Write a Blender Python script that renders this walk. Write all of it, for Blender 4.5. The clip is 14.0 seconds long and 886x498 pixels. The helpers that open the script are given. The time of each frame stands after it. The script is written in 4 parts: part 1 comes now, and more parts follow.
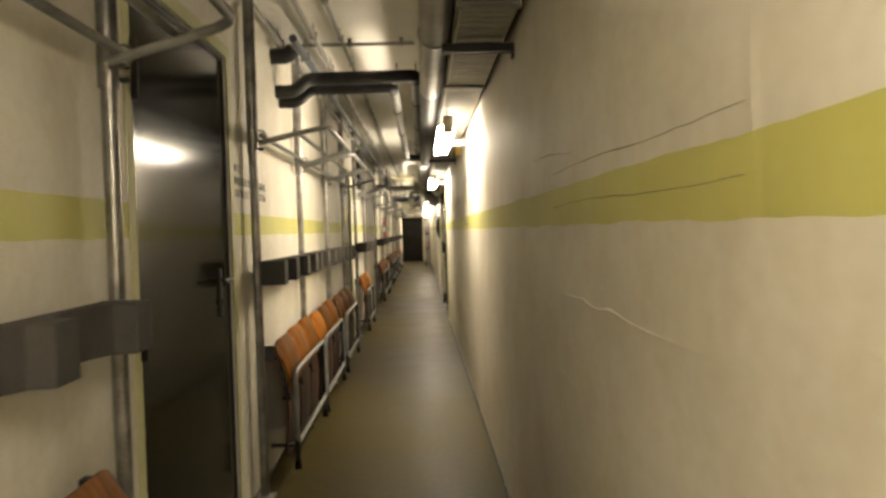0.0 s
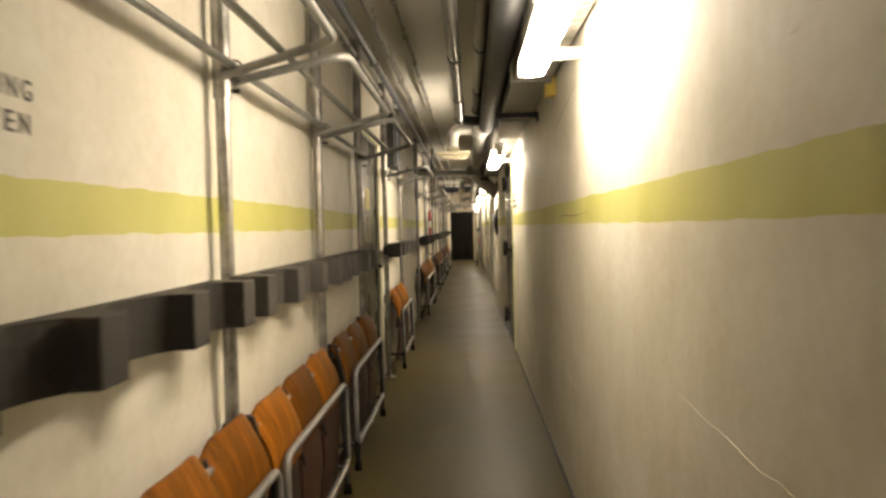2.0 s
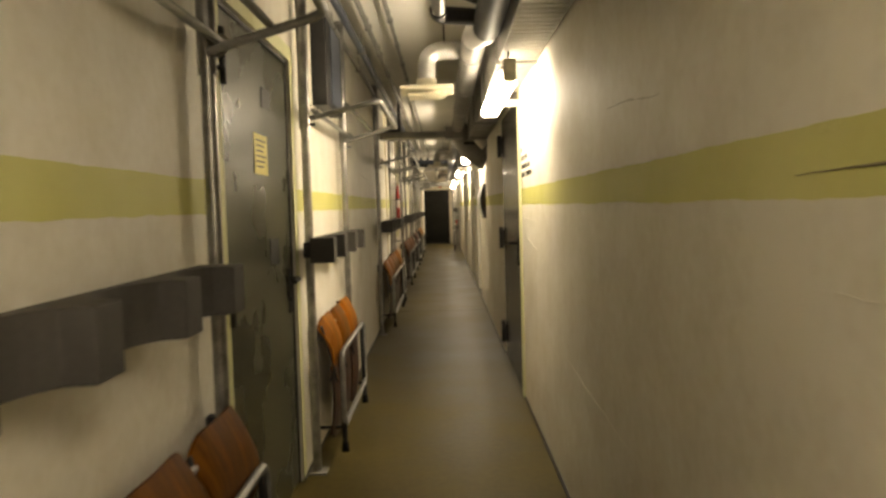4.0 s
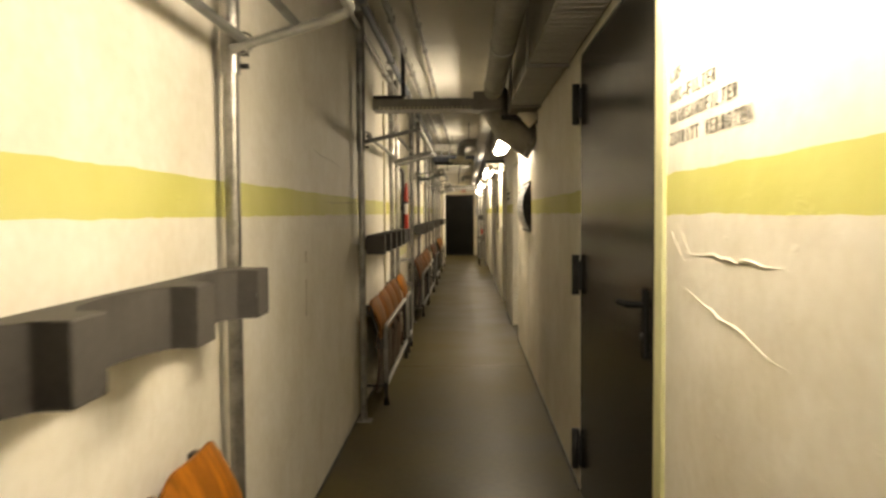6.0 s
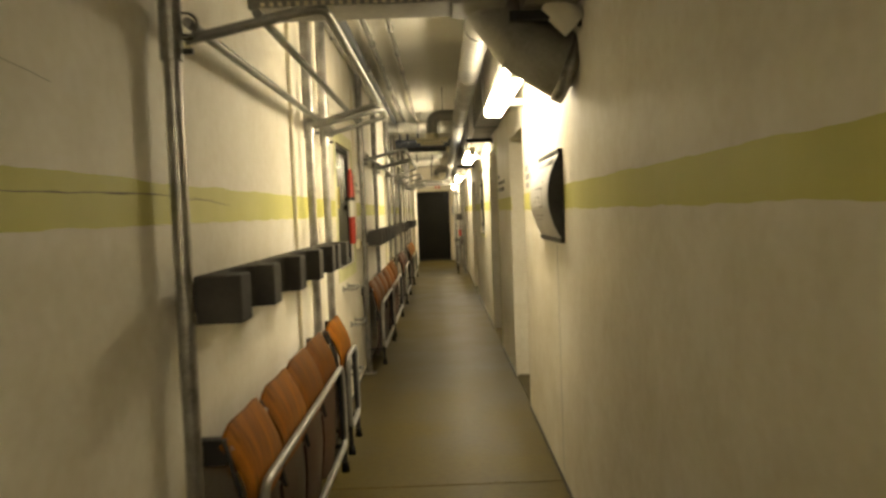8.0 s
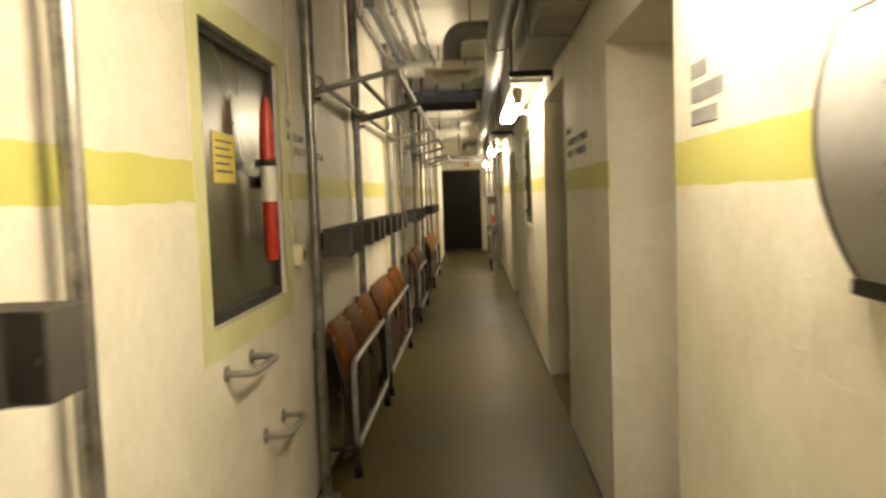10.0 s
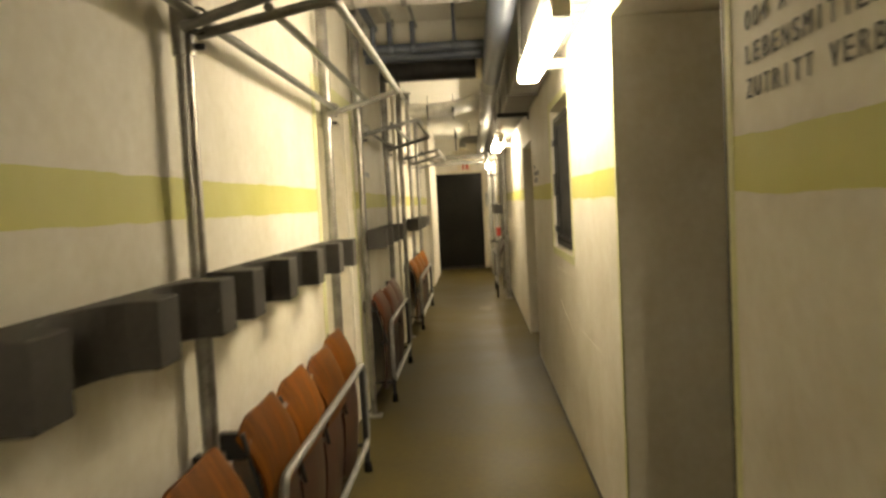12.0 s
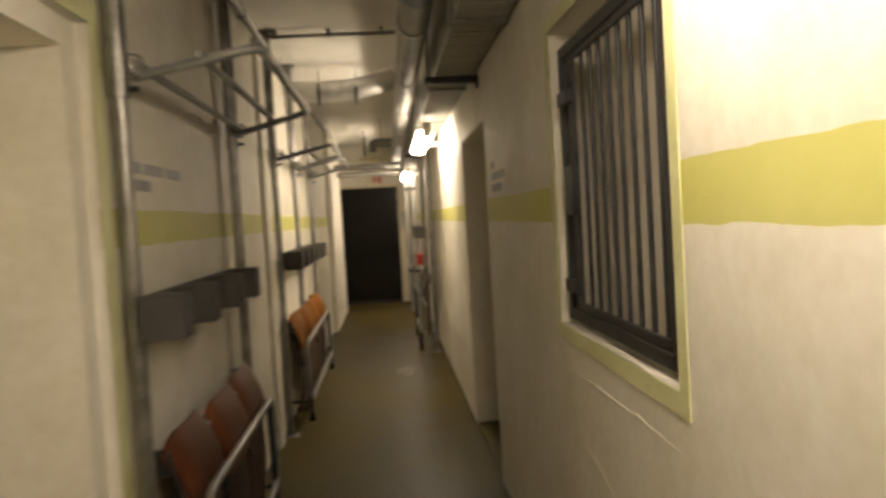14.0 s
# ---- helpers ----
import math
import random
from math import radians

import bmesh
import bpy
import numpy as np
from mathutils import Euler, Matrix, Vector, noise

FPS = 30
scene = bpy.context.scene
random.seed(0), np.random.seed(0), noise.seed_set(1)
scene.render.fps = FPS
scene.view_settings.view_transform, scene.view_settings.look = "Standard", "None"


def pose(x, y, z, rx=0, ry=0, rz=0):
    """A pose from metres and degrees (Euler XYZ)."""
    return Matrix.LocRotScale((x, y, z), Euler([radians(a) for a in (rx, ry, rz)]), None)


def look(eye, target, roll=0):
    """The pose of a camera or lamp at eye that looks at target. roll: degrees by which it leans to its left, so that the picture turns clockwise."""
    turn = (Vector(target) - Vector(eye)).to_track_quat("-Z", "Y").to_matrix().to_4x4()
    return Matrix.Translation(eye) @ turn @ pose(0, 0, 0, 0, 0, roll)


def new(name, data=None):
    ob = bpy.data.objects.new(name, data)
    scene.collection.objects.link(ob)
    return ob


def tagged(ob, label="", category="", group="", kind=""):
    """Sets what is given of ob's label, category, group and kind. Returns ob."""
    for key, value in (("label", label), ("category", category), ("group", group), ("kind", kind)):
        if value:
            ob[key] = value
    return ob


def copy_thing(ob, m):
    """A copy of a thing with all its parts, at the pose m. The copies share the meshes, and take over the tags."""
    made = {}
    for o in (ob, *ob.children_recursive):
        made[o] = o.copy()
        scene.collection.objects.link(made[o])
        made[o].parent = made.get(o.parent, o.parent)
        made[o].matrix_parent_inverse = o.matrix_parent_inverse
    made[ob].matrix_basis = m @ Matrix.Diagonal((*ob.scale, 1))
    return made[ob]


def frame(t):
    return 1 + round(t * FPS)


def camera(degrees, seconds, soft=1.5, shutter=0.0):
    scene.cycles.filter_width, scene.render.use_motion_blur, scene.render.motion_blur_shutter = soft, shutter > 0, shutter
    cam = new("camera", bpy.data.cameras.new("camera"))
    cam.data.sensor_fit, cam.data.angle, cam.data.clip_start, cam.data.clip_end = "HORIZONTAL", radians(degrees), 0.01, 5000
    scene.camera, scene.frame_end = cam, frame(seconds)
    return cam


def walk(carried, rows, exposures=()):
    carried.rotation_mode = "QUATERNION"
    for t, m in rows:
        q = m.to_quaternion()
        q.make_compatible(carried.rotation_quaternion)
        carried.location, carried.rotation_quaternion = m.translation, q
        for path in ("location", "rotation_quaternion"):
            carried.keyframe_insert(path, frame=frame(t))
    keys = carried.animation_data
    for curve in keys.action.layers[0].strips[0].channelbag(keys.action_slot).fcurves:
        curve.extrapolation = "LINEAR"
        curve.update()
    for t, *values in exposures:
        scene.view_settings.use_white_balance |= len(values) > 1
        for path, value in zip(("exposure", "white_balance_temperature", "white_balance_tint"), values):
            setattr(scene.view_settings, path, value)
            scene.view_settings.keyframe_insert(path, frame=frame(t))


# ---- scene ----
cam = camera(59.8, 14.0, soft=2.8, shutter=0.4)
PATH = [
    (0, (0.911, 2.118, 1.376), (0.966, 4.117, 1.327), -1.7),
    (0.5, (0.87, 2.906, 1.378), (0.863, 4.904, 1.308), -0.9),
    (1, (0.86, 3.658, 1.378), (0.827, 5.657, 1.32), -1.6),
    (1.5, (0.822, 4.462, 1.375), (0.756, 6.459, 1.304), -0.3),
    (2, (0.82, 5.241, 1.379), (0.75, 7.239, 1.322), -1.4),
    (2.5, (0.805, 6.026, 1.375), (0.716, 8.022, 1.296), -0.1),
    (3, (0.8, 6.828, 1.385), (0.763, 8.827, 1.324), -1.0),
    (3.5, (0.775, 7.574, 1.38), (0.709, 9.572, 1.315), 0.4),
    (4, (0.752, 8.301, 1.385), (0.748, 10.298, 1.274), -1.6),
    (6.5, (0.738, 12.333, 1.389), (0.67, 14.329, 1.298), -0.2),
    (7, (0.709, 13.069, 1.392), (0.722, 15.067, 1.297), -1.4),
    (7.5, (0.716, 13.866, 1.38), (0.642, 15.862, 1.268), -0.1),
    (8, (0.726, 14.638, 1.386), (0.727, 16.636, 1.29), -2.2),
    (8.5, (0.742, 15.488, 1.373), (0.605, 17.48, 1.256), -0.1),
    (9, (0.747, 16.279, 1.375), (0.748, 18.275, 1.248), -2.3),
    (11.5, (0.775, 20.109, 1.372), (0.547, 22.09, 1.222), -1.5),
    (12, (0.773, 20.742, 1.391), (0.689, 22.737, 1.272), -2.9),
    (12.5, (0.776, 21.459, 1.415), (0.579, 23.449, 1.429), -1.4),
    (13, (0.77, 22.159, 1.433), (0.761, 24.159, 1.436), -2.8),
    (13.5, (0.766, 22.864, 1.413), (0.674, 24.861, 1.335), -2.2),
    (14, (0.776, 23.537, 1.415), (0.916, 25.53, 1.332), -3.3),
]
EXPOSURES = ((0, -0.1, 6250, 9), (0.5, -0.2, 6600, 8), (1.0, -0.3, 6700, 9), (2.0, -0.4, 6300, 11), (2.5, -0.45, 6000, 12), (3.0, -0.58, 6300, 11), (3.5, -0.55, 6700, 9), (4.0, -0.45, 6700, 8),
             (6.5, -0.4, 6500, 9), (7.0, -0.1, 7000, 3), (7.5, 0.05, 7000, 2), (8.0, -0.2, 7000, 2), (8.5, -0.32, 6900, 5), (9.0, -0.33, 6600, 8), (11.5, -0.2, 7000, 4), (12.0, -0.12, 6700, 5),
             (12.5, -0.24, 6500, 8), (13.0, -0.62, 6300, 11), (13.5, -0.82, 6100, 13), (14.0, -0.7, 6400, 13))
walk(cam, [(t, look(eye, target, roll)) for t, eye, target, roll in PATH], EXPOSURES)

# world: an underground corridor, no daylight
world = bpy.data.worlds.new("underground")
world.use_nodes = True
world.node_tree.nodes["Background"].inputs[0].default_value = (0.5, 0.45, 0.35, 1)
world.node_tree.nodes["Background"].inputs[1].default_value = 0.0
scene.world = world

WL, WR1, WR2, CEIL, END = 0.0, 1.33, 1.30, 2.70, 36.83


def right_face(y):
    """The first stretch of the right wall closes in slightly along the walk."""
    return 1.336 - 0.032 * y / 13.95

LAMP_GLOW = 68.0


# ---------------------------------------------------------------- materials
def base_material(name, rough=0.6, metal=0.0, spec=0.5):
    m = bpy.data.materials.new(name)
    m.use_nodes = True
    b = m.node_tree.nodes["Principled BSDF"]
    b.inputs["Roughness"].default_value = rough
    b.inputs["Metallic"].default_value = metal
    b.inputs["Specular IOR Level"].default_value = spec
    return m, m.node_tree.nodes, m.node_tree.links, b


def mottled(name, dark, light, scale=3.0, fine=60.0, rough=0.6, metal=0.0, bump=0.15, bump_scale=None, rough_var=0.12,
            stretch=(1, 1, 1), spec=0.5, random_amount=0.0):
    """Two-scale colour variation, bump and uneven gloss in object space."""
    m, n, l, b = base_material(name, rough, metal, spec)
    tc = n.new("ShaderNodeTexCoord")
    mp = n.new("ShaderNodeMapping")
    mp.inputs["Scale"].default_value = stretch
    l.new(tc.outputs["Object"], mp.inputs["Vector"])
    big = n.new("ShaderNodeTexNoise")
    big.inputs["Scale"].default_value, big.inputs["Detail"].default_value = scale, 6
    small = n.new("ShaderNodeTexNoise")
    small.inputs["Scale"].default_value, small.inputs["Detail"].default_value = fine, 4
    for t in (big, small):
        l.new(mp.outputs["Vector"], t.inputs["Vector"])
    mix = n.new("ShaderNodeMath")
    mix.operation = "MULTIPLY_ADD"
    mix.inputs[1].default_value = 0.35
    l.new(small.outputs["Fac"], mix.inputs[0])
    l.new(big.outputs["Fac"], mix.inputs[2])
    ramp = n.new("ShaderNodeValToRGB")
    ramp.color_ramp.elements[0].position, ramp.color_ramp.elements[0].color = 0.42, (*dark, 1)
    ramp.color_ramp.elements[1].position, ramp.color_ramp.elements[1].color = 0.88, (*light, 1)
    l.new(mix.outputs[0], ramp.inputs["Fac"])
    col = ramp.outputs["Color"]
    if random_amount:
        info = n.new("ShaderNodeObjectInfo")
        hsv = n.new("ShaderNodeHueSaturation")
        mr = n.new("ShaderNodeMapRange")
        mr.inputs["To Min"].default_value, mr.inputs["To Max"].default_value = 1 - random_amount, 1 + random_amount
        l.new(info.outputs["Random"], mr.inputs["Value"])
        l.new(mr.outputs["Result"], hsv.inputs["Value"])
        l.new(col, hsv.inputs["Color"])
        col = hsv.outputs["Color"]
    l.new(col, b.inputs["Base Color"])
    rr = n.new("ShaderNodeMapRange")
    rr.inputs["To Min"].default_value, rr.inputs["To Max"].default_value = rough - rough_var, rough + rough_var
    l.new(big.outputs["Fac"], rr.inputs["Value"])
    l.new(rr.outputs["Result"], b.inputs["Roughness"])
    if bump:
        bt = n.new("ShaderNodeTexNoise")
        bt.inputs["Scale"].default_value, bt.inputs["Detail"].default_value = bump_scale or fine, 5
        l.new(mp.outputs["Vector"], bt.inputs["Vector"])
        bp = n.new("ShaderNodeBump")
        bp.inputs["Strength"].default_value, bp.inputs["Distance"].default_value = bump, 0.01
        l.new(bt.outputs["Fac"], bp.inputs["Height"])
        l.new(bp.outputs["Normal"], b.inputs["Normal"])
    return m


def wall_paint(name, plane=None, low=1.38, high=1.492, reach=0.006):
    """Off-white painted board-marked concrete; where plane is given, with the yellow-green band painted along that face."""
    m, n, l, b = base_material(name, 0.62)
    geo = n.new("ShaderNodeNewGeometry")
    sep = n.new("ShaderNodeSeparateXYZ")
    l.new(geo.outputs["Position"], sep.inputs[0])

    def noise_tex(scale, detail, vec=None, rough=0.5):
        t = n.new("ShaderNodeTexNoise")
        t.inputs["Scale"].default_value, t.inputs["Detail"].default_value, t.inputs["Roughness"].default_value = scale, detail, rough
        l.new(vec or geo.outputs["Position"], t.inputs["Vector"])
        return t.outputs["Fac"]

    def math_node(op, a, c, third=None):
        t = n.new("ShaderNodeMath")
        t.operation = op
        for k, v in enumerate((a, c, third)):
            if v is None:
                continue
            if isinstance(v, (int, float)):
                t.inputs[k].default_value = v
            else:
                l.new(v, t.inputs[k])
        return t.outputs[0]

    stains = noise_tex(0.9, 7, rough=0.6)
    grain = noise_tex(28, 4)
    patches = noise_tex(3.4, 6, rough=0.65)
    mask_mix = math_node("MULTIPLY_ADD", grain, 0.22, math_node("ADD", math_node("MULTIPLY", stains, 0.62), math_node("MULTIPLY", patches, 0.45)))
    ramp = n.new("ShaderNodeValToRGB")
    e = ramp.color_ramp.elements
    e[0].position, e[0].color = 0.47, (0.66, 0.61, 0.49, 1)
    e[1].position, e[1].color = 0.76, (0.83, 0.80, 0.72, 1)
    l.new(mask_mix, ramp.inputs["Fac"])
    col = ramp.outputs["Color"]
    # dark scuffs
    mp = n.new("ShaderNodeMapping")
    mp.inputs["Scale"].default_value = (3, 2.2, 9)
    l.new(geo.outputs["Position"], mp.inputs["Vector"])
    sc = noise_tex(3.2, 8, mp.outputs["Vector"], 0.72)
    scuff = n.new("ShaderNodeMapRange")
    scuff.inputs["From Min"].default_value, scuff.inputs["From Max"].default_value = 0.66, 0.80
    l.new(sc, scuff.inputs["Value"])
    dirty = n.new("ShaderNodeMix")
    dirty.data_type = "RGBA"
    dirty.inputs["B"].default_value = (0.42, 0.37, 0.28, 1)
    l.new(math_node("MULTIPLY", scuff.outputs["Result"], 0.45), dirty.inputs["Factor"])
    l.new(col, dirty.inputs["A"])
    col = dirty.outputs["Result"]
    if plane is not None:
        z = math_node("MULTIPLY_ADD", noise_tex(5, 3), 0.022, sep.outputs["Z"])
        inside = math_node("MULTIPLY", math_node("GREATER_THAN", z, low + 0.011), math_node("LESS_THAN", z, high + 0.011))
        near = math_node("LESS_THAN", math_node("ABSOLUTE", math_node("SUBTRACT", sep.outputs["X"], plane), 0), reach)
        band = n.new("ShaderNodeMix")
        band.data_type = "RGBA"
        yr = n.new("ShaderNodeValToRGB")
        yr.color_ramp.elements[0].position, yr.color_ramp.elements[0].color = 0.35, (0.53, 0.515, 0.13, 1)
        yr.color_ramp.elements[1].position, yr.color_ramp.elements[1].color = 0.75, (0.67, 0.655, 0.26, 1)
        l.new(stains, yr.inputs["Fac"])
        l.new(yr.outputs["Color"], band.inputs["B"])
        l.new(col, band.inputs["A"])
        l.new(math_node("MULTIPLY", inside, near), band.inputs["Factor"])
        col = band.outputs["Result"]
    l.new(col, b.inputs["Base Color"])
    # relief: trowel marks, pores and long form-board ridges
    mp2 = n.new("ShaderNodeMapping")
    mp2.inputs["Scale"].default_value = (1, 0.8, 1)
    l.new(geo.outputs["Position"], mp2.inputs["Vector"])
    relief = noise_tex(7, 3, mp2.outputs["Vector"], 0.5)
    pores = noise_tex(75, 3)
    mp3 = n.new("ShaderNodeMapping")
    mp3.inputs["Scale"].default_value = (1, 0.22, 2.6)
    l.new(geo.outputs["Position"], mp3.inputs["Vector"])
    ridges = noise_tex(2.6, 4, mp3.outputs["Vector"], 0.55)
    crest = math_node("POWER", math_node("SUBTRACT", 1.0, math_node("MULTIPLY", math_node("ABSOLUTE", math_node("SUBTRACT", ridges, 0.5), 0), 9.0)), 1)
    crest = math_node("MAXIMUM", crest, 0.0)
    # sparse chips and trowel burrs
    mp4 = n.new("ShaderNodeMapping")
    mp4.inputs["Scale"].default_value = (1, 0.45, 1)
    l.new(geo.outputs["Position"], mp4.inputs["Vector"])
    chip = n.new("ShaderNodeMapRange")
    chip.inputs["From Min"].default_value, chip.inputs["From Max"].default_value = 0.66, 0.74
    l.new(noise_tex(17, 5, mp4.outputs["Vector"], 0.62), chip.inputs["Value"])
    h = math_node("MULTIPLY_ADD", pores, 0.05, math_node("MULTIPLY_ADD", crest, 0.04, math_node("MULTIPLY_ADD", chip.outputs["Result"], 0.30, relief)))
    bp = n.new("ShaderNodeBump")
    bp.inputs["Strength"].default_value, bp.inputs["Distance"].default_value = 0.42, 0.012
    l.new(h, bp.inputs["Height"])
    l.new(bp.outputs["Normal"], b.inputs["Normal"])
    return m


def emitter(name, colour, strength):
    m, n, l, b = base_material(name, 0.4)
    b.inputs["Base Color"].default_value = (0.9, 0.9, 0.88, 1)
    b.inputs["Emission Color"].default_value = (*colour, 1)
    b.inputs["Emission Strength"].default_value = strength
    return m


M_WALL_L = wall_paint("painted_concrete_banded_left", WL)
M_WALL_R1 = wall_paint("painted_concrete_banded_right_a", WR1 - 0.01, reach=0.05)
M_WALL_R2 = wall_paint("painted_concrete_banded_right_b", WR2)
M_WALL = wall_paint("painted_concrete")
M_CEIL = mottled("painted_concrete_ceiling", (0.78, 0.76, 0.70), (0.90, 0.88, 0.82), 1.2, 40, 0.75, bump=0.25)
M_FLOOR = mottled("sealed_concrete_floor", (0.040, 0.0305, 0.0080), (0.094, 0.073, 0.020), 1.6, 26, 0.45, bump=0.07, rough_var=0.16, spec=0.14)
M_YELLOW = mottled("yellow_green_paint", (0.56, 0.56, 0.27), (0.71, 0.71, 0.44), 4, 50, 0.6)
M_ZINC = mottled("galvanised_steel", (0.17, 0.165, 0.155), (0.40, 0.39, 0.37), 14, 90, 0.36, 0.85, bump=0.05, random_amount=0.12)
M_ZINC_DULL = mottled("dull_galvanised_sheet", (0.20, 0.195, 0.18), (0.36, 0.35, 0.32), 5, 60, 0.55, 0.6, bump=0.08)
M_RIBBED = mottled("ribbed_sheet_steel", (0.24, 0.23, 0.20), (0.40, 0.38, 0.34), 2, 60, 0.48, 0.75, bump=0.7, bump_scale=9, stretch=(0.4, 6, 0.4))
M_STEEL_DARK = mottled("dark_painted_steel", (0.015, 0.015, 0.015), (0.040, 0.039, 0.039), 8, 80, 0.48, 0.15, bump=0.05, spec=0.3)
M_RAIL_GREY = mottled("grey_painted_tube", (0.17, 0.17, 0.165), (0.33, 0.33, 0.32), 12, 90, 0.42, 0.35, bump=0.05, random_amount=0.1)
M_HEAD = mottled("grey_painted_wood_block", (0.040, 0.037, 0.034), (0.072, 0.067, 0.061), 5, 70, 0.68, bump=0.12, spec=0.3, random_amount=0.08)
M_PLY = mottled("varnished_orange_plywood", (0.050, 0.018, 0.002), (0.27, 0.096, 0.008), 3.2, 28, 0.45, bump=0.05, spec=0.08, stretch=(2, 9, 0.7), random_amount=0.55)
M_PLY_BROWN = mottled("worn_brown_plywood", (0.040, 0.014, 0.002), (0.18, 0.058, 0.006), 3.2, 28, 0.42, bump=0.05, stretch=(2, 9, 0.7), spec=0.09, random_amount=0.45)
M_PLY_RED = mottled("worn_red_brown_plywood", (0.045, 0.012, 0.004), (0.14, 0.036, 0.010), 3.2, 28, 0.42, bump=0.05, stretch=(2, 9, 0.7), spec=0.3, random_amount=0.4)
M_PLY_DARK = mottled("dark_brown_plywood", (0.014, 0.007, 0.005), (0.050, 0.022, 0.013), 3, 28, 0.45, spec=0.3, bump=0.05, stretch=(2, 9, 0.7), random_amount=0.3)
M_RUBBER = mottled("black_rubber", (0.006, 0.006, 0.006), (0.014, 0.014, 0.014), 9, 60, 0.75, spec=0.05)
M_DOOR_A = mottled("near_black_gloss_door_paint", (0.009, 0.009, 0.006), (0.018, 0.017, 0.011), 1.5, 40, 0.13, 0.0, bump=0.03, bump_scale=7, rough_var=0.04, spec=0.10)
M_DOOR_B = mottled("olive_grey_door_paint", (0.026, 0.027, 0.015), (0.070, 0.070, 0.042), 2.0, 40, 0.28, 0.0, bump=0.04, rough_var=0.1)
M_DOOR_D = mottled("black_gloss_door_paint", (0.007, 0.007, 0.006), (0.015, 0.014, 0.011), 1.4, 40, 0.18, 0.0, bump=0.04, bump_scale=5, rough_var=0.06, spec=0.10)
M_BLACK_PIPE = mottled("black_foam_insulation", (0.010, 0.010, 0.010), (0.025, 0.025, 0.026), 9, 60, 0.55, bump=0.1)
M_BLUE_PIPE = mottled("blue_grey_painted_pipe", (0.055, 0.065, 0.095), (0.10, 0.115, 0.15), 6, 60, 0.4, 0.2, bump=0.05)
M_CREAM = mottled("cream_enamel", (0.60, 0.54, 0.38), (0.75, 0.70, 0.54), 6, 60, 0.4, bump=0.03)
M_WHITE_SHEET = mottled("white_enamel_sheet", (0.66, 0.64, 0.58), (0.78, 0.76, 0.70), 6, 60, 0.4, bump=0.03)
M_PAPER = mottled("printed_paper", (0.44, 0.44, 0.45), (0.58, 0.58, 0.59), 3, 60, 0.5, bump=0.02)
M_YELLOW_NOTE = mottled("yellow_notice_paper", (0.62, 0.52, 0.10), (0.78, 0.67, 0.18), 5, 60, 0.55, bump=0.02)
M_INK = mottled("black_stencil_paint", (0.018, 0.017, 0.015), (0.06, 0.055, 0.05), 12, 60, 0.6, bump=0.0)
M_GREY_INK = mottled("grey_print", (0.20, 0.20, 0.21), (0.34, 0.34, 0.35), 12, 60, 0.6, bump=0.0)
M_RED = mottled("red_enamel", (0.30, 0.022, 0.014), (0.45, 0.038, 0.02), 6, 60, 0.4, bump=0.03)
M_BRASS = mottled("yellow_plastic", (0.55, 0.40, 0.05), (0.70, 0.52, 0.09), 6, 60, 0.45, bump=0.03)
M_ALU = mottled("bright_aluminium_foil", (0.50, 0.49, 0.46), (0.72, 0.71, 0.68), 16, 70, 0.38, 0.75, bump=0.25, bump_scale=30)
M_CHROME = mottled("worn_steel_lever", (0.32, 0.31, 0.29), (0.5, 0.49, 0.46), 10, 60, 0.3, 0.9, bump=0.03)
M_LAMP = emitter("fluorescent_tube_cover", (1.0, 0.838, 0.62), LAMP_GLOW)


# ---------------------------------------------------------------- mesh helpers
def link_mesh(name, bm, material, parent=None, label=""):
    me = bpy.data.meshes.new(name)
    bmesh.ops.recalc_face_normals(bm, faces=bm.faces)
    bm.to_mesh(me)
    bm.free()
    me.materials.append(material)
    ob = new(name, me)
    if parent is not None:
        ob.parent = parent
    if label:
        ob["label"] = label
    return ob


def part(name, bm, material, parent, label=""):
    return link_mesh(name, bm, material, parent, label)


def thing(name, at, label, category, group=""):
    ob = new(name)
    ob.empty_display_size = 0.1
    ob.location = at
    return tagged(ob, label, category, group)


def smooth(ob, angle=40):
    ob.data.shade_smooth()
    ob.data.set_sharp_from_angle(angle=radians(angle))
    return ob


def add_box(bm, lo, hi, bevel=0.0, seg=2):
    r = bmesh.ops.create_cube(bm, size=1)
    vs = r["verts"]
    for v in vs:
        v.co = Vector([lo[k] + (v.co[k] + 0.5) * (hi[k] - lo[k]) for k in range(3)])
    if bevel:
        es = list({e for v in vs for e in v.link_edges})
        bmesh.ops.bevel(bm, geom=es, offset=bevel, segments=seg, affect="EDGES", profile=0.5)
    return bm


def box(lo, hi, bevel=0.0, seg=2):
    return add_box(bmesh.new(), lo, hi, bevel, seg)


def rounded_path(pts, radius, steps=5):
    """A polyline with its inner corners rounded."""
    pts = [Vector(p) for p in pts]
    out = [pts[0]]
    for a, c, b in zip(pts, pts[1:], pts[2:]):
        u, v = (a - c), (b - c)
        r = min(radius, u.length * 0.49, v.length * 0.49)
        p, q = c + u.normalized() * r, c + v.normalized() * r
        for k in range(steps + 1):
            t = k / steps
            out.append(p * (1 - t) ** 2 + c * 2 * t * (1 - t) + q * t * t)
    out.append(pts[-1])
    return out


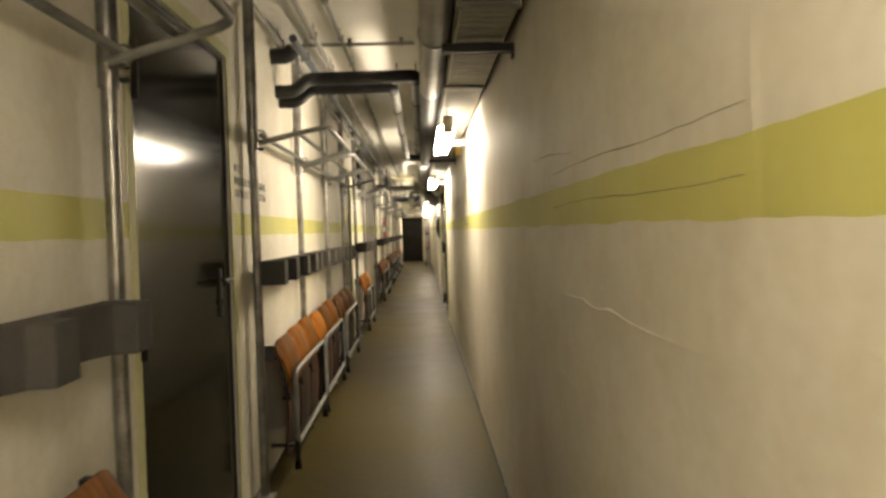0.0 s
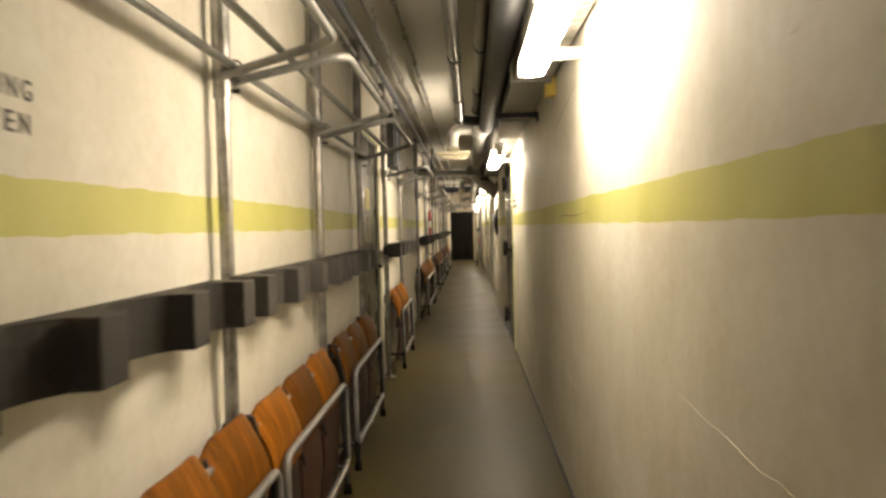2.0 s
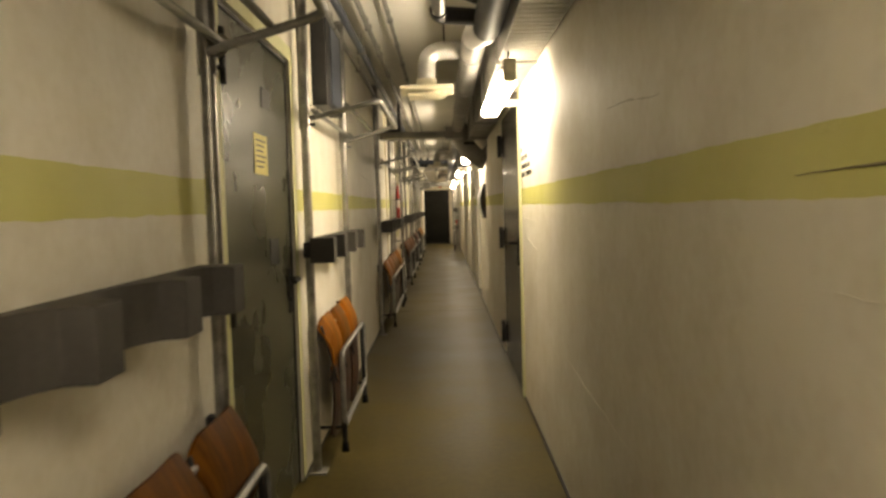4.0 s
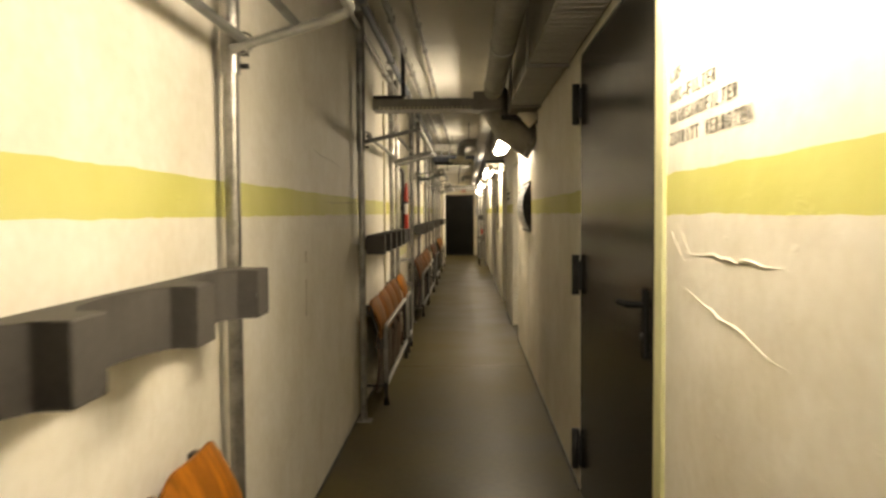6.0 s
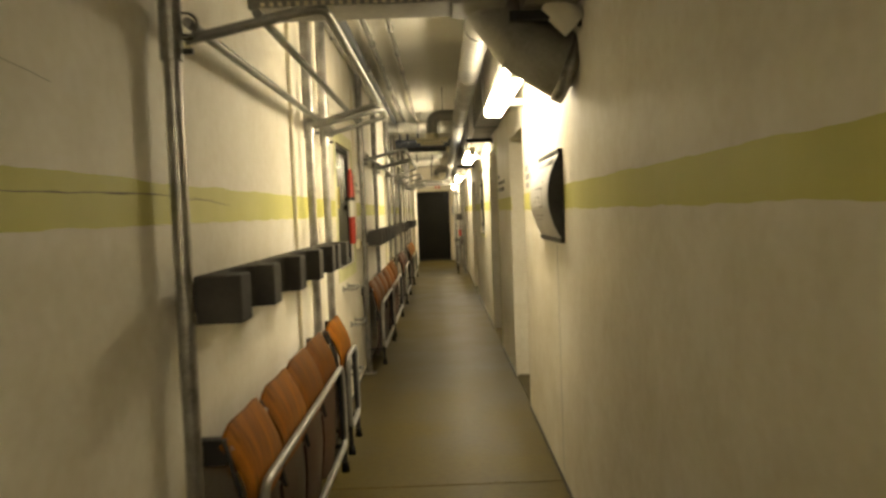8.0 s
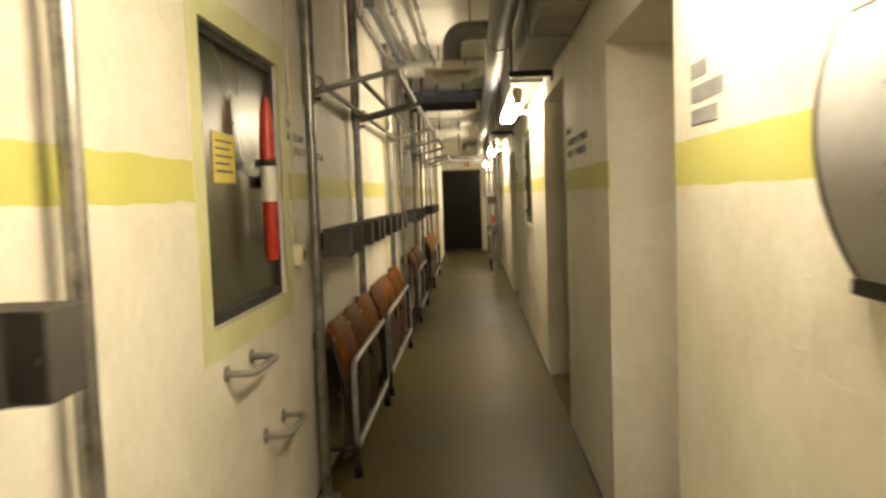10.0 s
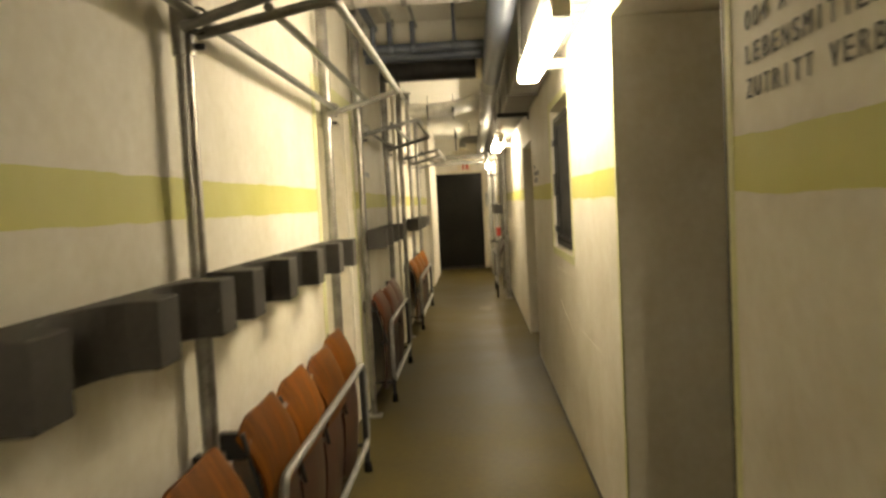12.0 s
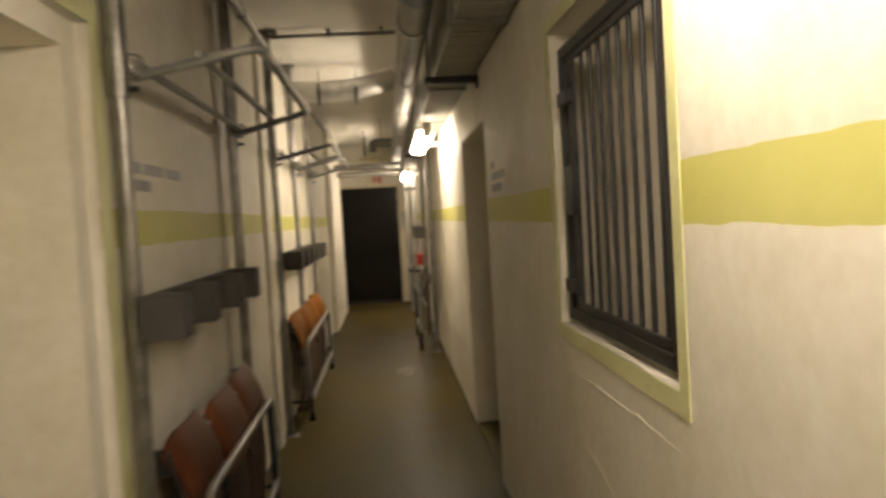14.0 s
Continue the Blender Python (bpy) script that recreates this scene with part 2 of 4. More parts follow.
def add_tube(bm, pts, r, seg=10, closed=False, caps=True):
    pts = [Vector(p) for p in pts]
    n = len(pts)
    rings = []
    up = None
    for k in range(n):
        if closed:
            d = (pts[(k + 1) % n] - pts[k - 1]).normalized()
        else:
            d = (pts[min(k + 1, n - 1)] - pts[max(k - 1, 0)]).normalized()
        if up is None:
            up = d.orthogonal().normalized()
        else:
            up = (up - d * up.dot(d)).normalized()
        side = d.cross(up)
        rad = r[k] if isinstance(r, (list, tuple)) else r
        rings.append([bm.verts.new(pts[k] + (up * math.cos(2 * math.pi * s / seg) + side * math.sin(2 * math.pi * s / seg)) * rad) for s in range(seg)])
    for a, b in zip(rings, rings[1:] + ([rings[0]] if closed else [])):
        for s in range(seg):
            f = bm.faces.new((a[s], a[(s + 1) % seg], b[(s + 1) % seg], b[s]))
            f.smooth = True
    if caps and not closed:
        bm.faces.new(rings[0][::-1])
        bm.faces.new(rings[-1])
    return bm


def tube(pts, r, seg=10, closed=False):
    return add_tube(bmesh.new(), pts, r, seg, closed)


def shell(fn, nu, nv, thick):
    """A sheet of thickness thick over the function fn(u, v) -> (point, normal)."""
    bm = bmesh.new()
    front, back = [], []
    for i in range(nu + 1):
        f, k = [], []
        for j in range(nv + 1):
            p, nrm = fn(i / nu, j / nv)
            f.append(bm.verts.new(Vector(p)))
            k.append(bm.verts.new(Vector(p) - Vector(nrm) * thick))
        front.append(f)
        back.append(k)
    for i in range(nu):
        for j in range(nv):
            bm.faces.new((front[i][j], front[i + 1][j], front[i + 1][j + 1], front[i][j + 1])).smooth = True
            bm.faces.new((back[i][j], back[i][j + 1], back[i + 1][j + 1], back[i + 1][j])).smooth = True
    edge = [(i, 0) for i in range(nu)] + [(nu, j) for j in range(nv)] + [(i, nv) for i in range(nu, 0, -1)] + [(0, j) for j in range(nv, 0, -1)]
    for (a, b), (c, d) in zip(edge, edge[1:] + edge[:1]):
        bm.faces.new((front[a][b], back[a][b], back[c][d], front[c][d]))
    return bm


def extrude_outline(pts, axis, lo, hi, bevel=0.0):
    """A prism from a closed outline in the plane across axis."""
    bm = bmesh.new()
    rows = []
    for h in (lo, hi):
        ring = []
        for a, b in pts:
            co = {"x": (h, a, b), "y": (a, h, b), "z": (a, b, h)}[axis]
            ring.append(bm.verts.new(co))
        rows.append(ring)
    n = len(pts)
    bm.faces.new(rows[0][::-1])
    bm.faces.new(rows[1])
    for k in range(n):
        bm.faces.new((rows[0][k], rows[0][(k + 1) % n], rows[1][(k + 1) % n], rows[1][k]))
    if bevel:
        bmesh.ops.bevel(bm, geom=list(bm.edges), offset=bevel, segments=1, affect="EDGES")
    return bm


def structure(ob, label, category):
    return tagged(ob, label, category, kind="structure")


# ---------------------------------------------------------------- shell of the corridor
Y0, Y1 = -3.0, END


def wall_mesh(x0, x1, ya, yb, z1, openings):
    bm = bmesh.new()
    cur = ya
    for a, b, lo, hi in sorted(openings):
        add_box(bm, (x0, cur, 0), (x1, a, z1))
        if lo > 0.01:
            add_box(bm, (x0, a, 0), (x1, b, lo))
        add_box(bm, (x0, a, hi), (x1, b, z1))
        cur = b
    add_box(bm, (x0, cur, 0), (x1, yb, z1))
    bmesh.ops.remove_doubles(bm, verts=bm.verts, dist=0.0005)
    return bm


DOOR_A, DOOR_B = (4.61, 5.85), (10.96, 12.18)
HATCH = (20.06, 20.96, 1.005, 1.91)
OPEN_L = (24.63, 25.71)
DOOR_D = (13.82, 15.36)
NICHE_1, NICHE_2, NICHE_3 = (19.96, 20.97), (22.35, 23.58), (27.50, 28.68)
GRILLE = (24.92, 25.90, 1.065, 1.955)

structure(link_mesh("wall_left", wall_mesh(-0.45, WL, Y0, Y1 + 0.3, CEIL, [
    (*DOOR_A, 0, 2.23), (*DOOR_B, 0, 2.13), HATCH, (*OPEN_L, 0, 1.995)]), M_WALL_L),
    "off-white painted concrete wall with a yellow-green band", "wall")
bm = wall_mesh(WR1, WR1 + 0.55, Y0, DOOR_D[0] + 0.02, CEIL, [])
for v in bm.verts:
    if v.co.x < WR1 + 0.1:
        v.co.x = right_face(v.co.y)
structure(link_mesh("wall_right_1", bm, M_WALL_R1),
          "rough off-white concrete wall with a yellow-green band", "wall")
structure(link_mesh("wall_right_2", wall_mesh(WR2, WR2 + 0.55, DOOR_D[0] + 0.02, Y1 + 0.3, CEIL, [
    (DOOR_D[0] + 0.021, DOOR_D[1], 0, 2.15), (*NICHE_1, 0, 1.95), (*NICHE_2, 0, 2.03), GRILLE, (*NICHE_3, 0, 1.90)]), M_WALL_R2),
    "off-white concrete wall with doorways and a yellow-green band", "wall")
structure(link_mesh("wall_end", wall_mesh(-0.6, 2.0, 0, 0.3, CEIL, []), M_WALL), "off-white painted end wall", "wall").matrix_world = pose(0, END, 0)
structure(link_mesh("wall_back", box((-0.6, Y0 - 0.3, 0), (2.0, Y0, CEIL)), M_WALL), "off-white painted wall closing the corridor", "wall")
structure(link_mesh("ceiling", box((-0.6, Y0 - 0.3, CEIL), (2.0, END + 0.3, CEIL + 0.25)), M_CEIL), "greyish white concrete ceiling", "ceiling")
bm = bmesh.new()
add_box(bm, (-0.6, Y0 - 0.3, -0.2), (2.0, 18.486, 0), 0.004, 1)
add_box(bm, (-0.6, 18.492, -0.2), (2.0, END + 0.3, 0), 0.004, 1)
structure(link_mesh("floor", bm, M_FLOOR), "olive-grey sealed concrete floor, faintly glossy, with one joint", "floor")

# downstand beam and shallow piers where the corridor changes bay
structure(link_mesh("beam", box((0.001, 26.34, 2.528), (WR2 - 0.001, 26.555, CEIL - 0.002), 0.006), M_CEIL), "shallow off-white concrete ceiling beam", "beam")
structure(link_mesh("pier_1", box((-0.002, 28.44, 0.0), (0.028, 28.62, 2.6), 0.004), M_WALL), "off-white shallow wall pier", "wall")
structure(link_mesh("pier_2", box((-0.002, 33.6, 0.0), (0.07, 35.9, CEIL - 0.002), 0.006), M_WALL), "off-white shallow wall pier", "wall")


# thin dark strip along the foot of the walls
def foot_strip(name, x0, x1, spans):
    bm = bmesh.new()
    for a, b in spans:
        add_box(bm, (x0, a, 0.0), (x1, b, 0.014), 0.002, 1)
    structure(link_mesh(name, bm, M_STEEL_DARK), "thin dark strip at the foot of the wall", "baseboard")


foot_strip("baseboard_1", WL - 0.002, WL + 0.008, ((Y0, DOOR_A[0]), (DOOR_A[1], DOOR_B[0]), (DOOR_B[1], OPEN_L[0]), (OPEN_L[1], 28.44)))
for k in range(6):
    foot_strip("baseboard_%d" % (4 + k), right_face(k * 2.78 - 1.5) - 0.012, right_face(k * 2.78 - 1.5) + 0.012, ((k * 2.78 - 2.8, min(k * 2.78 - 0.02, DOOR_D[0])),))
foot_strip("baseboard_2", WR2 - 0.008, WR2 + 0.002, ((DOOR_D[1], NICHE_1[0]), (NICHE_1[1], NICHE_2[0]), (NICHE_2[1], NICHE_3[0]), (NICHE_3[1], Y1)))


# painted surrounds of the openings: 3 mm proud
def surround(name, x, side, ya, yb, z0, z1, w=0.075, sill=False):
    """side: +1 the wall faces +x, -1 it faces -x."""
    x0, x1 = sorted((x - side * 0.004, x + side * 0.003))
    bm = bmesh.new()
    add_box(bm, (x0, ya - w, z0 - (w if sill else 0)), (x1, ya, z1 + w))
    add_box(bm, (x0, yb, z0 - (w if sill else 0)), (x1, yb + w, z1 + w))
    add_box(bm, (x0, ya, z1), (x1, yb, z1 + w))
    if sill:
        add_box(bm, (x0, ya, z0 - w), (x1, yb, z0))
    return structure(link_mesh(name, bm, M_YELLOW), "yellow-green painted border round an opening", "trim")


surround("trim_1", WL, 1, *DOOR_A, 0, 2.23, 0.06)
surround("trim_2", WL, 1, *DOOR_B, 0, 2.13, 0.07)
surround("trim_3", WL, 1, HATCH[0], HATCH[1], HATCH[2], HATCH[3], 0.09, True)
surround("trim_4", WL, 1, *OPEN_L, 0, 1.995, 0.075)
bm = bmesh.new()
add_box(bm, (-0.44, OPEN_L[0] - 0.01, 0), (-0.035, OPEN_L[0] + 0.10, 1.915))
add_box(bm, (-0.44, OPEN_L[1] - 0.10, 0), (-0.035, OPEN_L[1] + 0.01, 1.915))
add_box(bm, (-0.44, OPEN_L[0] - 0.01, 1.915), (-0.035, OPEN_L[1] + 0.01, 2.02))
structure(link_mesh("trim_5", bm, M_WALL), "off-white stepped lining of a doorway", "trim")
surround("trim_6", WR2, -1, *NICHE_2, 0, 2.03, 0.03)
structure(link_mesh("trim_9", box((WR2 - 0.004, NICHE_2[0] + 0.0005, 0.0), (WR2 + 0.03, NICHE_2[0] + 0.014, 2.029), 0.001), M_STEEL_DARK), "dark steel edge on a doorway jamb", "trim")
surround("trim_7", WR2, -1, GRILLE[0], GRILLE[1], GRILLE[2], GRILLE[3], 0.045, True)
bm = box((1.293, DOOR_D[0] - 0.075, 0), (1.304, DOOR_D[0] + 0.018, 2.3))
structure(link_mesh("trim_8", bm, M_YELLOW), "yellow-green painted strip beside the black door", "trim")

# cast ridges and cracks in the concrete faces
rng = random.Random(5)


def ridge(name, x, ya, yb, za, zb, r, steps=14):
    pts = []
    for k in range(steps + 1):
        t = k / steps
        pts.append((right_face(ya + (yb - ya) * t) if x == WR1 else x, ya + (yb - ya) * t, za + (zb - za) * t + rng.uniform(-0.006, 0.006)))
    rr = [r * (0.35 + rng.random()) * math.sin(math.pi * min(max(k / steps, 0.06), 0.94)) for k in range(steps + 1)]
    structure(smooth(link_mesh(name, tube(pts, [q * 0.42 for q in rr], 6), {WL: M_WALL_L, WR1: M_WALL_R1, WR2: M_WALL_R2}[x])), "raised ridge in the painted concrete", "trim")


for k, (x, ya, yb, za, zb, r) in enumerate((
        (WR1, 8.57, 9.52, 1.242, 1.246, 0.007), (WR1, 8.65, 9.52, 0.715, 0.70, 0.007), (WR1, 8.65, 9.52, 0.585, 0.60, 0.006),
        (WR1, 3.2, 4.46, 1.178, 1.182, 0.009), (WR1, 4.14, 4.58, 0.932, 0.94, 0.006), (WR1, 5.02, 6.05, 1.222, 1.213, 0.005),
        (WR1, 5.02, 5.34, 1.026, 1.018, 0.005), (WR1, 2.6, 3.5, 0.94, 0.93, 0.006), (WR1, 6.2, 7.3, 0.93, 0.96, 0.003),
        (WR1, 12.9, 13.56, 1.283, 1.285, 0.010), (WR1, 12.9, 13.58, 1.10, 1.19, 0.010), (WR1, 13.56, 13.73, 1.26, 1.35, 0.008),
        (WR1, 13.50, 13.64, 1.28, 1.36, 0.006), (WR1, 10.6, 11.9, 0.6, 0.66, 0.005), (WR1, 7.4, 8.4, 1.94, 1.88, 0.005),
        (WR2, 24.92, 25.82, 0.952, 0.946, 0.007), (WR2, 24.93, 25.70, 0.62, 0.75, 0.006), (WR2, 24.0, 24.9, 0.71, 0.70, 0.005),
        (WR2, 18.9, 19.3, 1.08, 1.06, 0.003), (WL, 14.2, 15.1, 1.64, 1.61, 0.004), (WL, 14.2, 15.9, 0.38, 0.58, 0.004),
        (WL, 17.2, 17.9, 1.58, 1.58, 0.003))):
    ridge("trim_%d" % (20 + k), x, ya, yb, za, zb, r)



def upright_joint(name, x, y, z0, z1, r):
    pts = [(right_face(y) if x == WR1 else x, y + rng.uniform(-0.004, 0.004), z0 + (z1 - z0) * k / 16) for k in range(17)]
    structure(smooth(link_mesh(name, tube(pts, [r * (0.2 + 0.8 * rng.random()) for _ in pts], 6), M_WALL_R1)), "upright form joint in the painted concrete", "trim")


M_CRACK = mottled("dark_hairline_crack", (0.12, 0.105, 0.07), (0.30, 0.26, 0.17), 9, 60, 0.8, bump=0.0, spec=0.1)


def crack(name, x, ya, yb, za, zb, r):
    """Hairline crack: a thin wandering dark line on the face."""
    pts, z = [], za
    for k in range(23):
        t = k / 22
        y = ya + (yb - ya) * t
        z = za + (zb - za) * t + 0.004 * math.sin(7 * t + ya) + rng.uniform(-0.0015, 0.0015)
        pts.append((right_face(y) if x == WR1 else x, y, z))
    structure(link_mesh(name, tube(pts, [max(0.0007, r * (0.4 + 0.9 * rng.random()) * math.sin(math.pi * (0.05 + 0.9 * k / 22))) for k in range(23)], 5), M_CRACK), "dark hairline crack in the painted wall", "trim")


for k, (x, ya, yb, za, zb, r) in enumerate(((WR1, 8.48, 9.53, 1.426, 1.417, 0.0028), (WR1, 3.1, 4.5, 1.531, 1.54, 0.0013), (WR1, 3.1, 4.52, 1.436, 1.439, 0.0011),
                                            (WL, 15.6, 16.95, 1.452, 1.456, 0.0024), (WL, 15.3, 16.1, 1.70, 1.66, 0.0012), (WL, 16.7, 17.3, 1.455, 1.44, 0.002),
                                            (WR1, 8.8, 9.6, 2.02, 1.90, 0.0016), (WR1, 4.2, 4.9, 1.58, 1.62, 0.0016), (WR1, 10.3, 10.9, 1.66, 1.70, 0.0012))):
    crack("trim_%d" % (70 + k), x, ya, yb, za, zb, r)

for k, (y, z0, z1) in enumerate(((3.06, 0.25, 2.0), (6.05, 0.35, 2.05), (8.57, 0.3, 1.95))):
    upright_joint("trim_%d" % (50 + k), WR1, y, z0, z1, 0.0024 if y > 8 else 0.0013)
structure(link_mesh("trim_60", box((WR2 - 0.0012, 18.486, 0.0), (WR2 + 0.002, 18.490, 1.2)), M_GREY_INK), "thin dark crack up the painted wall", "trim")
M_STAIN = mottled("tan_filler", (0.36, 0.32, 0.24), (0.55, 0.50, 0.39), 30, 90, 0.7, bump=0.1)
for k, (z0, z1) in enumerate(((1.165, 1.215), (0.915, 1.085))):
    structure(link_mesh("trim_%d" % (61 + k), box((WL - 0.002, 15.072, z0), (WL + 0.002, 15.094, z1), 0.001), M_STAIN), "tan smear of filler on the wall", "trim")


# ---------------------------------------------------------------- doors
def lever_handle(parent, x, y, z, side, towards, finish=None):
    """Long plate with a bent lever; side is the way the door faces, towards the lever's way along the wall."""
    plate = part("handle_plate", box((x - 0.004, y - 0.02, z - 0.17), (x + side * 0.010 if side > 0 else x + 0.004, y + 0.02, z + 0.05), 0.004)
                 if side > 0 else box((x - 0.010, y - 0.02, z - 0.17), (x + 0.004, y + 0.02, z + 0.05), 0.004), finish or M_STEEL_DARK, parent, "dark steel handle plate")
    pts = rounded_path([(x, y, z), (x + side * 0.055, y, z), (x + side * 0.058, y + towards * 0.13, z - 0.005)], 0.02)
    smooth(part("lever", tube(pts, 0.011, 10), finish or M_STEEL_DARK, plate, "dark steel lever"))
    part("key_cylinder", tube([(x, y, z - 0.10), (x + side * 0.018, y, z - 0.10)], 0.011, 12), M_STEEL_DARK, plate)


def steel_door(name, x, side, ya, yb, z1, material, label, hinge_far, depth=0.03, lever=None, hinges=(0.24, 1.08, 1.92), proud=0.0):
    root = thing(name, (0, 0, 0), label, "door")
    root["kind"] = "structure"
    xf = x + side * proud
    lo, hi = sorted((xf, xf - side * 0.05))
    part("leaf", box((lo, ya + 0.025, 0.008), (hi, yb - 0.025, z1 - 0.02), 0.006), material, root)
    bm = bmesh.new()
    flo, fhi = sorted((x + side * 0.006, x - side * 0.09))
    add_box(bm, (flo, ya, 0), (fhi, ya + 0.022, z1), 0.003)
    add_box(bm, (flo, yb - 0.022, 0), (fhi, yb, z1), 0.003)
    add_box(bm, (flo, ya + 0.022, z1 - 0.018), (fhi, yb - 0.022, z1), 0.003)
    part("door_frame", bm, M_STEEL_DARK, root, "dark steel door frame")
    yh = yb - 0.01 if hinge_far else ya + 0.01
    for hz in hinges:
        g = tube([(xf + side * 0.022, yh, hz - 0.097), (xf + side * 0.022, yh, hz + 0.097)], 0.019, 12)
        add_box(g, (min(xf, xf + side * 0.012), yh - 0.06, hz - 0.07), (max(xf, xf + side * 0.012), yh + 0.05, hz + 0.07), 0.003)
        part("hinge", g, M_STEEL_DARK, root)
    if lever:
        lever_handle(root, xf, lever[0], lever[1], side, lever[2], M_RUBBER if side < 0 else None)
    back = box((x - side * 0.40 - 0.01, ya - 0.05, 0), (x - side * 0.40 + 0.01, yb + 0.05, z1 + 0.1))
    part("back_panel", back, M_STEEL_DARK, root)
    return root


door_a = steel_door("door_1", WL - 0.02, 1, *DOOR_A, 2.23, M_DOOR_A, "closed near-black glossy steel door in the wall", False, lever=(5.67, 1.18, -1))
door_b = steel_door("door_2", WL - 0.02, 1, *DOOR_B, 2.13, M_DOOR_B, "closed olive-grey steel door with a yellow notice", False, lever=(12.08, 1.05, -1))
door_d = steel_door("door_3", WR2 + 0.01, -1, DOOR_D[0] + 0.024, DOOR_D[1], 2.15, M_DOOR_D, "closed black glossy steel door with heavy hinges", True,
                    lever=(13.96, 1.10, 1), hinges=(0.22, 1.082, 1.91), proud=0.012)
# bar and old sticker on the door faces
for root, x, y, z, w, h in ((door_b, WL - 0.02, 11.72, 1.875, 0.16, 0.09), (door_b, WL - 0.02, 11.79, 1.20, 0.18, 0.12)):
    part("patch_plate", box((x, y - w / 2, z - h / 2), (x + 0.004, y + w / 2, z + h / 2), 0.001), M_STEEL_DARK, root, "dark plate on the door")
notice = thing("notice", (WL - 0.02, 11.60, 1.625), "yellow paper notice taped to the olive door", "notice")
part("sheet", box((0.001, -0.115, -0.085), (0.003, 0.115, 0.085)), M_YELLOW_NOTE, notice)
for k in range(6):
    part("print_line", box((0.0028, -0.09, 0.055 - k * 0.022), (0.0036, 0.09 - 0.03 * (k % 3), 0.061 - k * 0.022)), M_INK, notice)

# deep doorways in the right wall with dark doors at their backs
for k, (ya, yb, z1) in enumerate(((*NICHE_1, 1.95), (*NICHE_2, 2.03), (*NICHE_3, 1.90))):
    root = thing("door_%d" % (4 + k), (0, 0, 0), "dark steel door at the back of a deep doorway" if k == 1 else "cream painted door at the back of a deep doorway", "door")
    root["kind"] = "structure"
    part("leaf", box((WR2 + 0.50, ya - 0.02, 0.006), (WR2 + 0.56, yb + 0.02, z1 + 0.02), 0.004), M_DOOR_A if k == 1 else M_CREAM, root)
    part("door_handle", tube(rounded_path([(WR2 + 0.50, ya + 0.1, 1.1), (WR2 + 0.45, ya + 0.1, 1.1), (WR2 + 0.45, ya + 0.22, 1.1)], 0.02), 0.011, 8), M_CHROME, root)
    part("threshold", box((WR2 + 0.01, ya + 0.005, 0.0), (WR2 + 0.49, yb - 0.005, 0.018), 0.003), M_FLOOR, root)
    structure(link_mesh("wall_niche_%d" % (k + 1), box((WR2 + 0.57, ya - 0.3, 0), (WR2 + 0.8, yb + 0.3, CEIL)), M_WALL), "plain wall behind a doorway", "wall")
root = thing("door_7", (0, 0, 0), "pale door at the back of a deep doorway", "door")
root["kind"] = "structure"
part("leaf", box((-0.43, OPEN_L[0] - 0.02, 0.006), (-0.38, OPEN_L[1] + 0.02, 2.03), 0.004), M_CREAM, root)
# end door
root = thing("door_8", (0, 0, 0), "wide black steel door closing the end of the corridor", "door")
root["kind"] = "structure"
part("leaf", box((-0.01, END - 0.045, 0.05), (0.97, END - 0.002, 1.98), 0.005), M_DOOR_D, root)
part("threshold", box((-0.01, END - 0.06, 0.0), (0.97, END - 0.002, 0.048), 0.004), M_STEEL_DARK, root)
bm = bmesh.new()
add_box(bm, (-0.07, END - 0.03, 0), (-0.012, END - 0.001, 2.03), 0.004)
add_box(bm, (0.972, END - 0.03, 0), (1.02, END - 0.001, 2.03), 0.004)
add_box(bm, (-0.012, END - 0.03, 1.982), (0.972, END - 0.001, 2.03), 0.004)
part("door_frame", bm, M_CREAM, root, "cream painted frame")

# ---------------------------------------------------------------- tube scaffold, headrests, folding seats
def wall_post(y, name="tube_post"):
    root = thing(name, (0.05, y, 0), "galvanised steel tube post from floor to ceiling", "post", "posts along the seats")
    smooth(part("tube", tube([(0, 0, 0.012), (0, 0, 1.90)], 0.0225, 14), M_ZINC, root))
    smooth(part("sleeve", tube([(0, 0, 1.80), (0, 0, CEIL - 0.012)], 0.029, 14), M_ZINC, root, "wider galvanised sleeve"))
    part("base_plate", box((-0.045, -0.05, 0.0), (0.055, 0.05, 0.012), 0.004), M_ZINC_DULL, root)
    part("ceiling_flange", tube([(0, 0, CEIL - 0.013), (0, 0, CEIL - 0.001)], 0.055, 16), M_ZINC_DULL, root)
    for dz in (1.825, 1.862):
        part("bolt", tube([(0.02, 0.010, dz), (0.052, 0.012, dz)], 0.008, 6), M_STEEL_DARK, root)
    return root


POSTS = (2.72, 4.31, 6.16, 7.66, 9.18, 10.66, 12.30, 13.83, 16.64, 18.70, 19.23, 21.32, 22.72, 24.66, 25.77, 27.36, 28.73, 29.85, 31.10)
first = wall_post(POSTS[0])
for y in POSTS[1:]:
    copy_thing(first, pose(0.05, y, 0))


